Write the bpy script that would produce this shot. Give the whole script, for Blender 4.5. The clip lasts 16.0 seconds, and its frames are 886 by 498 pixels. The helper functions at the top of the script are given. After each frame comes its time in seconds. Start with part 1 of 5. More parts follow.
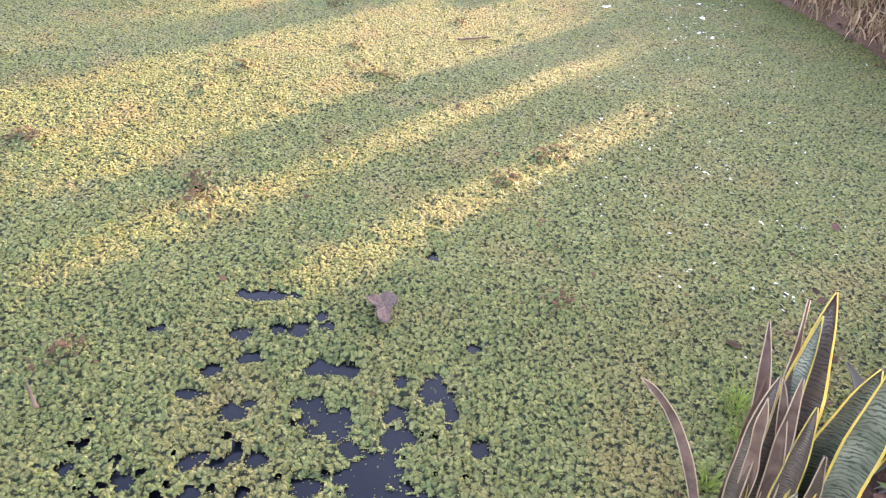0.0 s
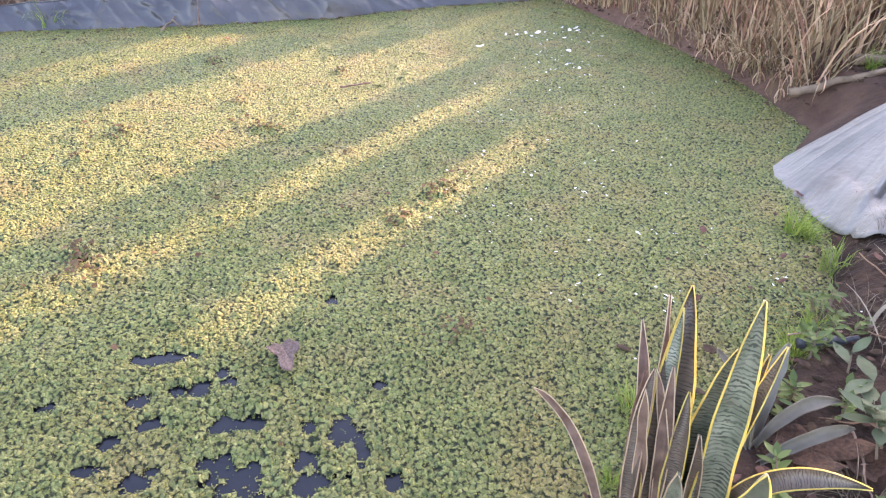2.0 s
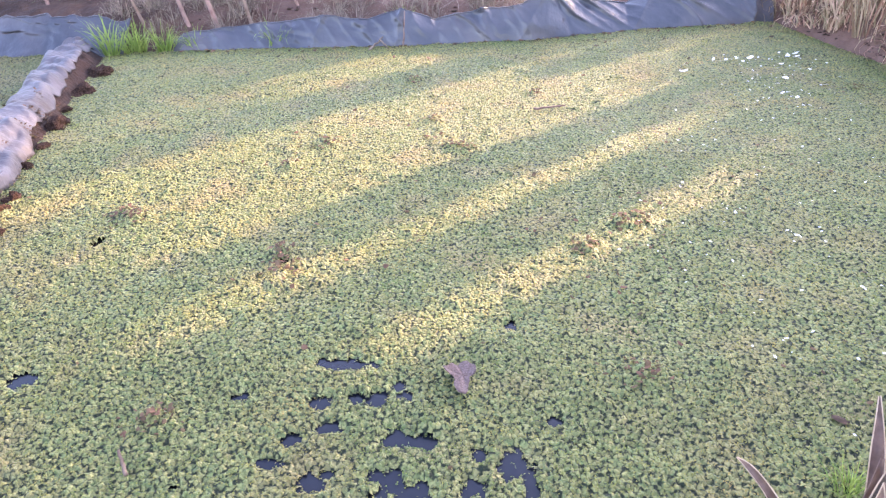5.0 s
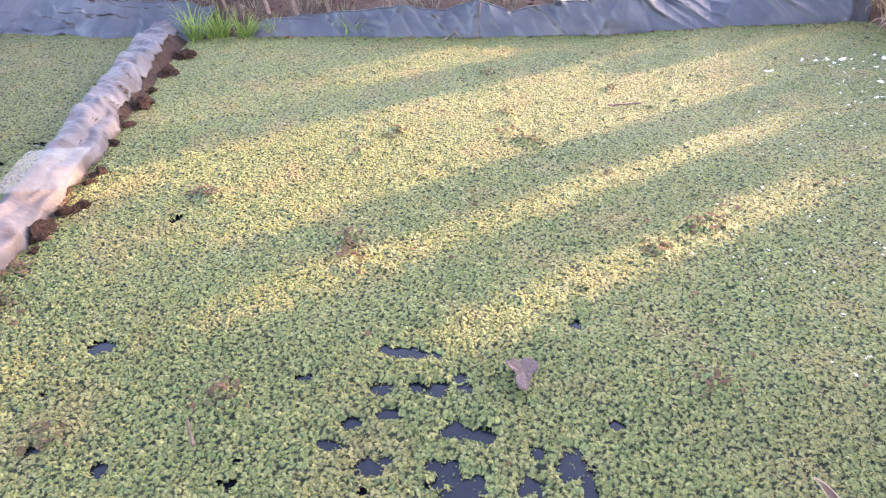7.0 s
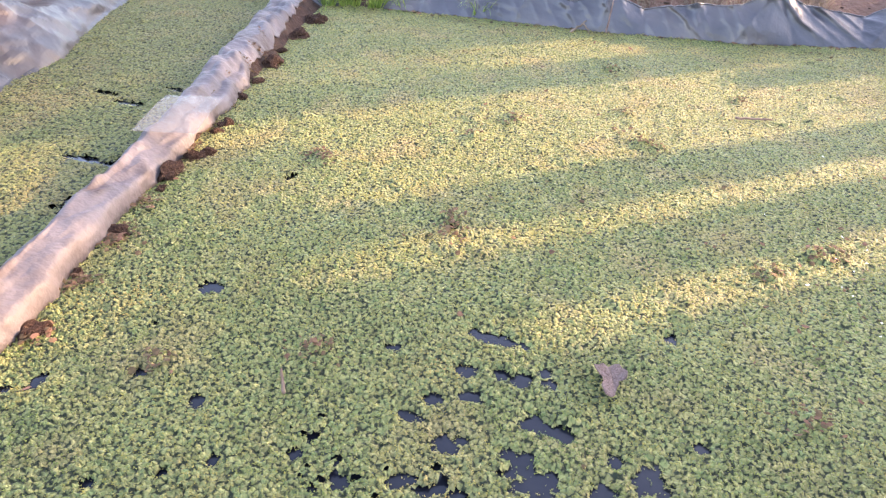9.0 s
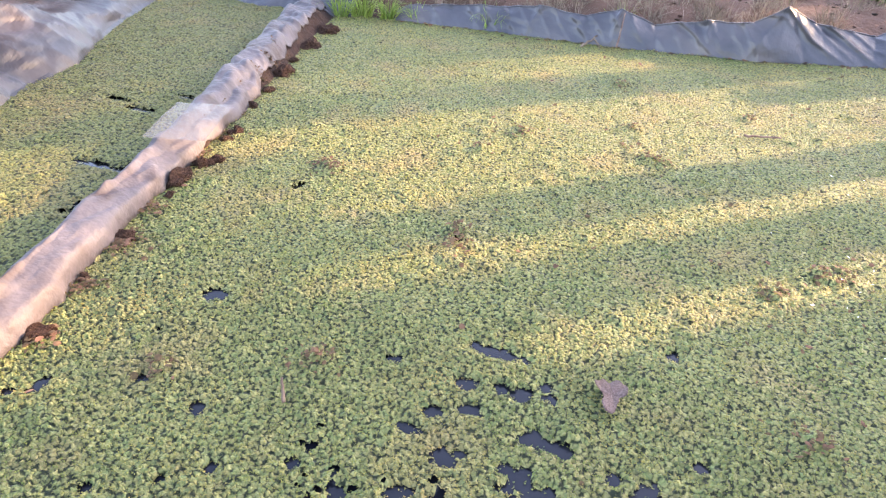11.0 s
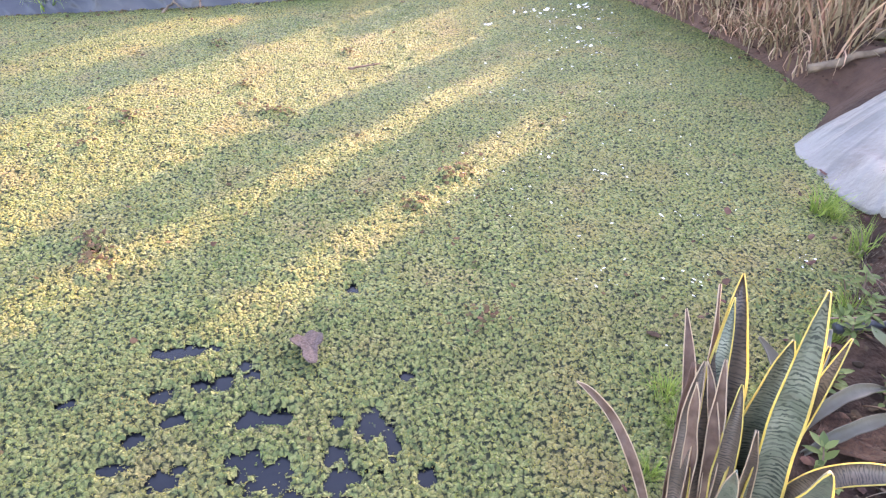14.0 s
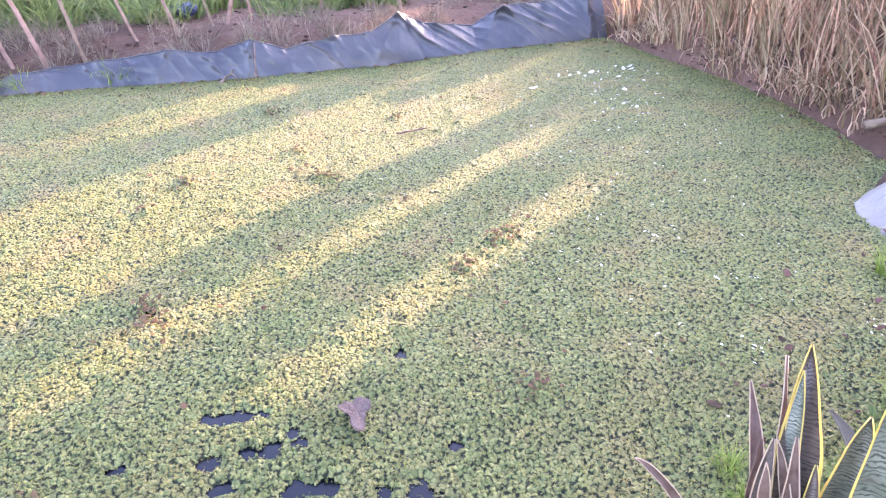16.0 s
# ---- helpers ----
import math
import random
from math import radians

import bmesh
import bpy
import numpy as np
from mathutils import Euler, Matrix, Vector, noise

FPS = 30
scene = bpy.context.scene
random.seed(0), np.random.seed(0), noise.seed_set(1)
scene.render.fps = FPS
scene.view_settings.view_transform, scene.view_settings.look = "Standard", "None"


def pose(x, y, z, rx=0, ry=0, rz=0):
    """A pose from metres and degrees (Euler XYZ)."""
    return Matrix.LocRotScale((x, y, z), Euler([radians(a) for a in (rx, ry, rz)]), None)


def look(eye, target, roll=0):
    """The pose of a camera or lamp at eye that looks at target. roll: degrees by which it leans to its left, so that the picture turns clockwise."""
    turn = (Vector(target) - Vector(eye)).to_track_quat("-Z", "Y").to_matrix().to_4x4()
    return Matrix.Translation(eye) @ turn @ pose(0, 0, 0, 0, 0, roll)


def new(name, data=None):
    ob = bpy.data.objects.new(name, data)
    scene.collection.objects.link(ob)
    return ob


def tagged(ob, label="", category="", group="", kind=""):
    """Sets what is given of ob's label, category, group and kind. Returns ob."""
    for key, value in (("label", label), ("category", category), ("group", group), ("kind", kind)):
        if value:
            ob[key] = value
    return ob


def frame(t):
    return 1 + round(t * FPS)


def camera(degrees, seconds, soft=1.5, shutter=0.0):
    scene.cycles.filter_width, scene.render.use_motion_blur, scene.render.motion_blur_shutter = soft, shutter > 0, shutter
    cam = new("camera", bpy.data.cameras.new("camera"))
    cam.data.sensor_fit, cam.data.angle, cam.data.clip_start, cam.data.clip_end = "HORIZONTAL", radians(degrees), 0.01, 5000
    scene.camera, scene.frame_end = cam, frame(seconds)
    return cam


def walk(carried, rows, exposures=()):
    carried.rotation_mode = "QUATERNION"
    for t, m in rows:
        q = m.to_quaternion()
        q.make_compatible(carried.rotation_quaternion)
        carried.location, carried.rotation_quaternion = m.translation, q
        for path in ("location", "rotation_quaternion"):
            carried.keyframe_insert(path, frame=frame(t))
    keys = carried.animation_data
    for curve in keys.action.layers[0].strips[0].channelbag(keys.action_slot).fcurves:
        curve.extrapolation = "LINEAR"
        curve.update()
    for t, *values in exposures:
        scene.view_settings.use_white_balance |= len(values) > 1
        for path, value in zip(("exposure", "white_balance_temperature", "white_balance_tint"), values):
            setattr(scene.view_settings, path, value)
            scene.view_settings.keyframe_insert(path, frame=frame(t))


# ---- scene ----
cam = camera(66.3, 16.0, soft=1.25)
# seconds, place of the eye, point looked at, roll
PATH = [
    (0, (-0.038, 0.035, 1.58), (-0.003, 1.654, 0.407), 3.4),
    (0.5, (-0.02, 0.011, 1.581), (0.144, 1.639, 0.43), 3.0),
    (1, (0.01, -0.005, 1.594), (0.27, 1.626, 0.467), 1.6),
    (1.5, (0.016, -0.031, 1.594), (0.365, 1.622, 0.524), 2.0),
    (2, (0.017, -0.029, 1.598), (0.314, 1.64, 0.537), 1.9),
    (2.5, (0.006, -0.026, 1.604), (0.197, 1.681, 0.58), 1.8),
    (3, (-0.01, -0.019, 1.605), (0.106, 1.723, 0.63), 1.3),
    (3.5, (-0.013, -0.01, 1.597), (0.013, 1.738, 0.625), 1.0),
    (4, (-0.025, -0.004, 1.596), (-0.14, 1.746, 0.633), 0.3),
    (4.2, (-0.038, 0.027, 1.593), (-0.205, 1.742, 0.579), -1.0),
    (6.3, (-0.024, 0.052, 1.576), (-0.279, 1.767, 0.578), -1.4),
    (6.5, (-0.034, 0.049, 1.577), (-0.317, 1.763, 0.585), -1.4),
    (7, (-0.058, 0.051, 1.574), (-0.438, 1.725, 0.549), -1.6),
    (7.5, (-0.08, 0.047, 1.567), (-0.552, 1.685, 0.522), -0.4),
    (8, (-0.088, 0.029, 1.574), (-0.615, 1.671, 0.56), -0.2),
    (8.5, (-0.105, 0.023, 1.579), (-0.69, 1.623, 0.532), 1.5),
    (9, (-0.105, 0.03, 1.58), (-0.727, 1.606, 0.517), 2.2),
    (9.2, (-0.106, 0.042, 1.574), (-0.742, 1.597, 0.489), 4.2),
    (11.3, (-0.086, 0.032, 1.591), (-0.754, 1.61, 0.56), 2.4),
    (11.5, (-0.091, 0.028, 1.585), (-0.782, 1.599, 0.558), 1.8),
    (12, (-0.097, 0.018, 1.585), (-0.76, 1.597, 0.551), 1.7),
    (12.5, (-0.094, 0.021, 1.581), (-0.673, 1.627, 0.539), 1.4),
    (13, (-0.061, 0.026, 1.588), (-0.411, 1.678, 0.517), 1.2),
    (13.5, (-0.025, 0.046, 1.573), (-0.053, 1.713, 0.468), 1.8),
    (14, (-0.059, 0.051, 1.58), (0.235, 1.689, 0.471), 1.2),
    (14.5, (-0.085, 0.022, 1.603), (0.433, 1.647, 0.559), -0.3),
    (15, (-0.111, 0.01, 1.614), (0.441, 1.673, 0.649), -0.1),
    (15.5, (-0.105, 0.045, 1.604), (0.355, 1.726, 0.621), -0.5),
    (16, (-0.066, 0.08, 1.591), (0.108, 1.824, 0.628), -1.3),
]
WALK = [(t, look(eye, target, roll)) for t, eye, target, roll in PATH]
EXPOSURES = [(0.0, 3.38, 7520, 28), (1.5, 3.38, 7520, 28), (2.0, 3.41, 7420, 29), (3.0, 3.53, 7020, 32), (3.5, 3.6, 6620, 35), (4.2, 3.6, 6520, 37), (6.5, 3.55, 6820, 32), (7.0, 3.53, 6920, 32), (9.0, 3.47, 7320, 28), (12.5, 3.46, 7220, 27), (13.5, 3.48, 7320, 29), (14.0, 3.53, 7120, 30), (14.5, 3.63, 6920, 33), (15.0, 3.78, 6620, 36), (15.5, 3.61, 6620, 37), (16.0, 3.78, 6520, 39)]
walk(cam, WALK, EXPOSURES)

# ---- light ----
SUN_AZIMUTH, SUN_HEIGHT = radians(45), radians(18)
TO_SUN = Vector((math.cos(SUN_AZIMUTH) * math.cos(SUN_HEIGHT), math.sin(SUN_AZIMUTH) * math.cos(SUN_HEIGHT), math.sin(SUN_HEIGHT)))
world = bpy.data.worlds.new("sky")
scene.world = world
world.use_nodes = True
sky = world.node_tree.nodes.new("ShaderNodeTexSky")
sky.sky_type, sky.sun_disc, sky.sun_elevation, sky.sun_rotation = "NISHITA", False, SUN_HEIGHT, radians(90) - SUN_AZIMUTH
sky.dust_density, sky.ozone_density = 1.2, 0.9
world.node_tree.links.new(sky.outputs[0], world.node_tree.nodes["Background"].inputs[0])
world.node_tree.nodes["Background"].inputs[1].default_value = 0.15
sun = new("sun", bpy.data.lights.new("sun", "SUN"))
sun.data.energy, sun.data.angle, sun.data.color = 1.85, radians(0.53), (1.0, 0.72, 0.42)
sun.matrix_world = look(TO_SUN * 30, (0, 0, 0))

# ---- helpers ----
RNG = np.random.default_rng(7)


def mat(name, c1, c2, scale=4.0, c3=None, rough=0.8, bump=0.3, bump_scale=60.0, rand=0.0, per="island", through_light=0.0, metal=0.0, spec=0.3, c3_scale=0.7, c3_low=0.5, c3_high=0.7):
    """Two colours mixed by a noise, a third in larger stains, a fine relief, and a spread of brightness from piece to piece."""
    m = bpy.data.materials.new(name)
    m.use_nodes = True
    nt = m.node_tree
    n, link = nt.nodes, nt.links.new
    bsdf, out = n["Principled BSDF"], n["Material Output"]
    co = n.new("ShaderNodeTexCoord")
    noise1 = n.new("ShaderNodeTexNoise")
    noise1.inputs["Scale"].default_value, noise1.inputs["Detail"].default_value = scale, 6
    link(co.outputs["Object"], noise1.inputs["Vector"])
    ramp = n.new("ShaderNodeMapRange")
    ramp.inputs[1].default_value, ramp.inputs[2].default_value = 0.32, 0.68
    link(noise1.outputs["Fac"], ramp.inputs[0])
    mix = n.new("ShaderNodeMixRGB")
    mix.inputs[1].default_value, mix.inputs[2].default_value = (*c1, 1), (*c2, 1)
    link(ramp.outputs[0], mix.inputs[0])
    colour = mix.outputs[0]
    if c3:
        noise3 = n.new("ShaderNodeTexNoise")
        noise3.inputs["Scale"].default_value, noise3.inputs["Detail"].default_value = c3_scale, 5
        link(co.outputs["Object"], noise3.inputs["Vector"])
        ramp3 = n.new("ShaderNodeMapRange")
        ramp3.inputs[1].default_value, ramp3.inputs[2].default_value = c3_low, c3_high
        link(noise3.outputs["Fac"], ramp3.inputs[0])
        mix3 = n.new("ShaderNodeMixRGB")
        link(ramp3.outputs[0], mix3.inputs[0])
        link(colour, mix3.inputs[1])
        mix3.inputs[2].default_value = (*c3, 1)
        colour = mix3.outputs[0]
    if rand:
        if per == "island":
            source = n.new("ShaderNodeNewGeometry").outputs["Random Per Island"]
        else:
            source = n.new("ShaderNodeObjectInfo").outputs["Random"]
        spread = n.new("ShaderNodeMapRange")
        spread.inputs[3].default_value, spread.inputs[4].default_value = 1 - rand, 1 + rand
        link(source, spread.inputs[0])
        hsv = n.new("ShaderNodeHueSaturation")
        link(spread.outputs[0], hsv.inputs["Value"])
        turn = n.new("ShaderNodeMapRange")
        turn.inputs[3].default_value, turn.inputs[4].default_value = 0.5 + 0.06 * rand, 0.5 - 0.06 * rand
        link(source, turn.inputs[0])
        link(turn.outputs[0], hsv.inputs["Hue"])
        link(colour, hsv.inputs["Color"])
        colour = hsv.outputs[0]
    link(colour, bsdf.inputs["Base Color"])
    bsdf.inputs["Roughness"].default_value, bsdf.inputs["Metallic"].default_value = rough, metal
    bsdf.inputs["Specular IOR Level"].default_value = spec
    if bump:
        fine = n.new("ShaderNodeTexNoise")
        fine.inputs["Scale"].default_value, fine.inputs["Detail"].default_value = bump_scale, 4
        link(co.outputs["Object"], fine.inputs["Vector"])
        relief = n.new("ShaderNodeBump")
        relief.inputs["Strength"].default_value, relief.inputs["Distance"].default_value = bump, 0.6 / bump_scale
        link(fine.outputs["Fac"], relief.inputs["Height"])
        link(relief.outputs[0], bsdf.inputs["Normal"])
    if through_light:
        lit = n.new("ShaderNodeBsdfTranslucent")
        link(colour, lit.inputs["Color"])
        both = n.new("ShaderNodeMixShader")
        both.inputs[0].default_value = through_light
        link(bsdf.outputs[0], both.inputs[1])
        link(lit.outputs[0], both.inputs[2])
        link(both.outputs[0], out.inputs["Surface"])
    return m


def mesh(name, verts, faces, material, smooth=False):
    data = bpy.data.meshes.new(name)
    data.from_pydata([tuple(v) for v in verts], [], [tuple(f) for f in faces])
    data.materials.append(material)
    if smooth:
        data.polygons.foreach_set("use_smooth", [True] * len(data.polygons))
    data.update()
    return data


def tri_mesh(name, verts, tris, material):
    """A big mesh of triangles from arrays."""
    data = bpy.data.meshes.new(name)
    data.vertices.add(len(verts))
    data.vertices.foreach_set("co", np.asarray(verts, dtype=np.float32).ravel())
    data.loops.add(3 * len(tris))
    data.loops.foreach_set("vertex_index", np.asarray(tris, dtype=np.int32).ravel())
    data.polygons.add(len(tris))
    data.polygons.foreach_set("loop_start", np.arange(0, 3 * len(tris), 3, dtype=np.int32))
    data.materials.append(material)
    data.update(calc_edges=True)
    return data


def part(name, bm, material, parent, label=""):
    """Links a bmesh as one mesh object under a thing or a part."""
    data = bpy.data.meshes.new(name)
    bm.to_mesh(data)
    bm.free()
    data.materials.append(material)
    ob = new(name, data)
    ob.parent = parent
    return tagged(ob, label)


def grid_mesh(name, points, material, smooth=True):
    """A sheet from a grid of points (rows, columns, 3)."""
    r, c = points.shape[:2]
    idx = np.arange(r * c).reshape(r, c)
    quads = np.stack([idx[:-1, :-1], idx[:-1, 1:], idx[1:, 1:], idx[1:, :-1]], -1).reshape(-1, 4)
    return mesh(name, points.reshape(-1, 3), quads, material, smooth)


def lattice(x, y, seed):
    """A cheap repeatable hash of whole numbers to 0..1."""
    h = np.sin(x * 127.1 + y * 311.7 + seed * 74.7) * 43758.5453
    return h - np.floor(h)


def rough(x, y, scale, seed=0, octaves=3):
    """Value noise, about -1..1, over arrays."""
    total, size = 0.0, 1.0
    for k in range(octaves):
        u, v = x * scale, y * scale
        i, j = np.floor(u), np.floor(v)
        f, g = u - i, v - j
        f, g = f * f * (3 - 2 * f), g * g * (3 - 2 * g)
        a, b = lattice(i, j, seed + k), lattice(i + 1, j, seed + k)
        c, d = lattice(i, j + 1, seed + k), lattice(i + 1, j + 1, seed + k)
        total = total + size * ((a + (b - a) * f) * (1 - g) + (c + (d - c) * f) * g - 0.5) * 2
        scale, size = scale * 2.03, size * 0.5
    return total / 1.6


def facets(x, y, scale, seed=0):
    """Flat three-cornered facets with sharp creases between them, about -1..1."""
    u, v = (0.83 * x + 0.56 * y) * scale, (0.83 * y - 0.56 * x) * scale
    u, v = u + 0.3 * rough(x, y, 1.3 * scale, seed + 50, 1), v + 0.3 * rough(x, y, 1.3 * scale, seed + 60, 1)
    i, j = np.floor(u), np.floor(v)
    f, g = u - i, v - j
    a, b, c, d = lattice(i, j, seed), lattice(i + 1, j, seed), lattice(i, j + 1, seed), lattice(i + 1, j + 1, seed)
    return 2 * np.where(f + g < 1, a + f * (b - a) + g * (c - a), d + (1 - f) * (c - d) + (1 - g) * (b - d)) - 1


def smooth(a, b, v):
    t = np.clip((v - a) / (b - a), 0, 1)
    return t * t * (3 - 2 * t)


def outside(poly, x, y):
    """Distance to a polygon's edge: plus outside, minus inside."""
    best, inside = np.full(np.shape(x), 1e9), np.zeros(np.shape(x), bool)
    for (ax, ay), (bx, by) in zip(poly, poly[1:] + poly[:1]):
        dx, dy = bx - ax, by - ay
        t = np.clip(((x - ax) * dx + (y - ay) * dy) / (dx * dx + dy * dy), 0, 1)
        best = np.minimum(best, np.hypot(x - ax - t * dx, y - ay - t * dy))
        cross = ((ay > y) != (by > y)) & (x < dx * (y - ay) / (dy if dy else 1e-9) + ax)
        inside ^= cross
    return np.where(inside, -best, best)


# ---- the plan ----
MAIN = [(-3.86, 6.1), (-2.5, 6.33), (-1.1, 6.45), (0.1, 6.69), (1.2, 7.13), (2.48, 7.43), (2.7, 6.5), (2.92, 5.7), (3.04, 4.9), (3.02, 4.2),
        (2.98, 3.6), (2.46, 3.1), (2.36, 2.6), (2.2, 2.25), (1.9, 1.88), (1.5, 1.6), (1.05, 1.3), (0.78, 1.1), (0.3, 0.85), (-1.88, 0.45), (-2.13, 1.15), (-2.44, 1.87), (-2.6, 2.5), (-2.83, 3.16), (-3.22, 4.27), (-3.48, 4.97)]
SIDE = [(-4.45, 6.1), (-5.98, 6.02), (-5.66, 5.3), (-5.1, 4.25), (-4.58, 3.3), (-4.22, 2.66), (-3.5, 1.3), (-3.1, 0.4), (-2.2, 0.35), (-2.5, 1.4), (-2.68, 1.85), (-3.02, 2.75), (-3.36, 3.5), (-3.82, 4.65)]


def ground_height(x, y):
    d1, d2 = outside(MAIN, x, y), outside(SIDE, x, y)
    d = np.minimum(d1, d2)
    far = smooth(5.6, 6.4, y) * smooth(3.2, 2.2, x)
    left = smooth(-3.9, -4.6, x + 0.45 * (y - 2.66)) * smooth(6.6, 5.8, y)
    east = smooth(2.6, 3.3, x)
    top = 0.15 + 0.2 * far * smooth(0.15, 0.9, d) + 0.2 * left * (1 - far) + 0.16 * east * (1 - far)
    top = top + 0.03 * rough(x, y, 1.7, 3) + 0.022 * rough(x, y, 7, 5, 3)
    slope = 0.16 + 0.36 * far + 0.6 * left + 0.2 * east * (1 - far)
    z = np.where(d > 0, top * smooth(0, 1, d / slope) ** 0.8, -0.4 * smooth(0, 0.35, -d))
    z = z + 0.55 * smooth(3.5, 4.6, x) * smooth(3.3, 4.4, y) * smooth(6.6, 5.4, x)
    mound = 1.45 * np.exp(-(np.hypot(x - 3.95, (y - 2.52) * 1.05) / 0.64) ** 3)
    z = z + np.where(d > 0, mound * smooth(0, 0.5, d) * (1 + 0.16 * rough(x, y, 3.5, 11, 4) + 0.06 * rough(x, y, 12, 17, 2)), 0)
    return z


def soil(x, y):
    return float(ground_height(np.array([float(x)]), np.array([float(y)]))[0])


def over_ground(points, gap, give=0.0):
    """Lifts the points of a sheet that lies on the ground so that no soil shows through."""
    low = ground_height(points[..., 0], points[..., 1]) + gap
    points[..., 2] = np.maximum(points[..., 2], low + give)
    return points


# ---- materials ----
# Near soil: dark from damp, darkened further for the shade round the plants.
M_SOIL = mat("soil", (0.014, 0.006, 0.0036), (0.042, 0.02, 0.012), 9, c3=(0.066, 0.035, 0.021), rough=0.95, bump=1.0, bump_scale=26, c3_scale=2.3, c3_low=0.52, c3_high=0.7)
soil_nodes, soil_links = M_SOIL.node_tree.nodes, M_SOIL.node_tree.links.new
soil_base = soil_nodes["Principled BSDF"].inputs["Base Color"]
soil_place, soil_axes = soil_nodes.new("ShaderNodeTexCoord"), soil_nodes.new("ShaderNodeSeparateXYZ")
soil_links(soil_place.outputs["Object"], soil_axes.inputs[0])
soil_stain = soil_nodes.new("ShaderNodeTexNoise")
soil_stain.inputs["Scale"].default_value, soil_stain.inputs["Detail"].default_value = 2.2, 6
soil_links(soil_place.outputs["Object"], soil_stain.inputs["Vector"])
soil_sum = soil_nodes.new("ShaderNodeMath")
soil_sum.operation, soil_sum.inputs[1].default_value = "MULTIPLY_ADD", 3.0
soil_links(soil_stain.outputs["Fac"], soil_sum.inputs[0])
# Eastward the soil colour pales beyond dryness, to carry the glare over that bank.
soil_east = soil_nodes.new("ShaderNodeMath")
soil_east.operation, soil_east.inputs[1].default_value = "MULTIPLY_ADD", 0.5
soil_links(soil_axes.outputs[0], soil_east.inputs[0])
soil_links(soil_axes.outputs[1], soil_east.inputs[2])
soil_links(soil_east.outputs[0], soil_sum.inputs[2])
soil_dry_glare = soil_nodes.new("ShaderNodeMapRange")
soil_dry_glare.inputs[1].default_value, soil_dry_glare.inputs[2].default_value = 5.4, 8.2
soil_links(soil_sum.outputs[0], soil_dry_glare.inputs[0])
soil_mix, soil_grain = soil_nodes.new("ShaderNodeMixRGB"), soil_nodes.new("ShaderNodeMixRGB")
soil_grain.inputs[1].default_value, soil_grain.inputs[2].default_value = (0.075, 0.037, 0.025, 1), (0.175, 0.1, 0.072, 1)
soil_links(soil_nodes["Noise Texture"].outputs["Fac"], soil_grain.inputs[0])
soil_links(soil_base.links[0].from_socket, soil_mix.inputs[1])
soil_links(soil_grain.outputs[0], soil_mix.inputs[2])
soil_links(soil_dry_glare.outputs[0], soil_mix.inputs[0])
soil_links(soil_mix.outputs[0], soil_base)
M_WATER = mat("dark_water", (0.007, 0.008, 0.013), (0.012, 0.013, 0.018), 3, rough=0.06, bump=0.05, bump_scale=12, spec=0.24)
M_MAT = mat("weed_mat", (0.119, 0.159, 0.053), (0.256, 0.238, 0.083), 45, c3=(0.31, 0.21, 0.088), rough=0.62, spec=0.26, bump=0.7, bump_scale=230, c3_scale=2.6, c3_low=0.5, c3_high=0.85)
# The side pond's olive, darkened to stand for the shade over it.
M_MAT_SIDE = mat("shaded_olive_weed_mat", (0.09, 0.106, 0.033), (0.185, 0.172, 0.056), 45, c3=(0.21, 0.145, 0.06), rough=0.65, spec=0.22, bump=0.7, bump_scale=200, c3_scale=2.2, c3_low=0.5, c3_high=0.8)
M_FERN = mat("water_fern", (0.098, 0.152, 0.03), (0.285, 0.25, 0.058), 3.0, c3=(0.37, 0.25, 0.075), rough=0.5, bump=0, rand=0.36, through_light=0.3, spec=0.26, c3_scale=2.2, c3_low=0.5, c3_high=0.78)
# Olive fronds, likewise with the side pond's shade in their colour.
M_FERN_SIDE = mat("shaded_olive_fern", (0.1, 0.135, 0.045), (0.19, 0.195, 0.07), 3.0, c3=(0.27, 0.17, 0.08), rough=0.5, bump=0, rand=0.12, through_light=0.3, spec=0.3, c3_scale=2.0, c3_low=0.52, c3_high=0.75)
M_LINER = mat("grey_liner", (0.036, 0.036, 0.043), (0.064, 0.062, 0.07), 3, c3=(0.095, 0.08, 0.077), rough=0.32, bump=0.25, bump_scale=14, spec=0.45, c3_scale=1.4)
# Darker copy of the liner grey, to offset the sun on the side bank.
M_LINER_SIDE = mat("darkened_liner", (0.019, 0.017, 0.018), (0.036, 0.033, 0.034), 5, c3=(0.03, 0.021, 0.018), rough=0.4, bump=0.08, bump_scale=9, spec=0.35, c3_scale=1.8)
M_LINER_PALE = mat("dusty_liner", (0.066, 0.056, 0.058), (0.11, 0.096, 0.097), 6, c3=(0.05, 0.034, 0.028), rough=0.55, bump=0.4, bump_scale=18, spec=0.25, c3_scale=4.5, c3_low=0.52, c3_high=0.72)
M_SHEET = mat("white_sheet", (0.165, 0.147, 0.133), (0.225, 0.203, 0.183), 4, c3=(0.11, 0.09, 0.08), rough=0.6, bump=0.6, bump_scale=32, spec=0.4, c3_scale=2.0, c3_low=0.58, c3_high=0.75)
M_PANE = mat("clear_panel", (0.1, 0.088, 0.076), (0.14, 0.125, 0.108), 3, rough=0.3, bump=0.15, bump_scale=12, spec=0.5)
M_STRAW = mat("dry_reed", (0.4, 0.28, 0.17), (0.64, 0.49, 0.33), 2.5, rough=0.7, bump=0, rand=0.45, through_light=0.55)
M_REED_BROWN = mat("brown_reed", (0.17, 0.1, 0.06), (0.33, 0.21, 0.13), 2.5, rough=0.8, bump=0, rand=0.45, through_light=0.4)
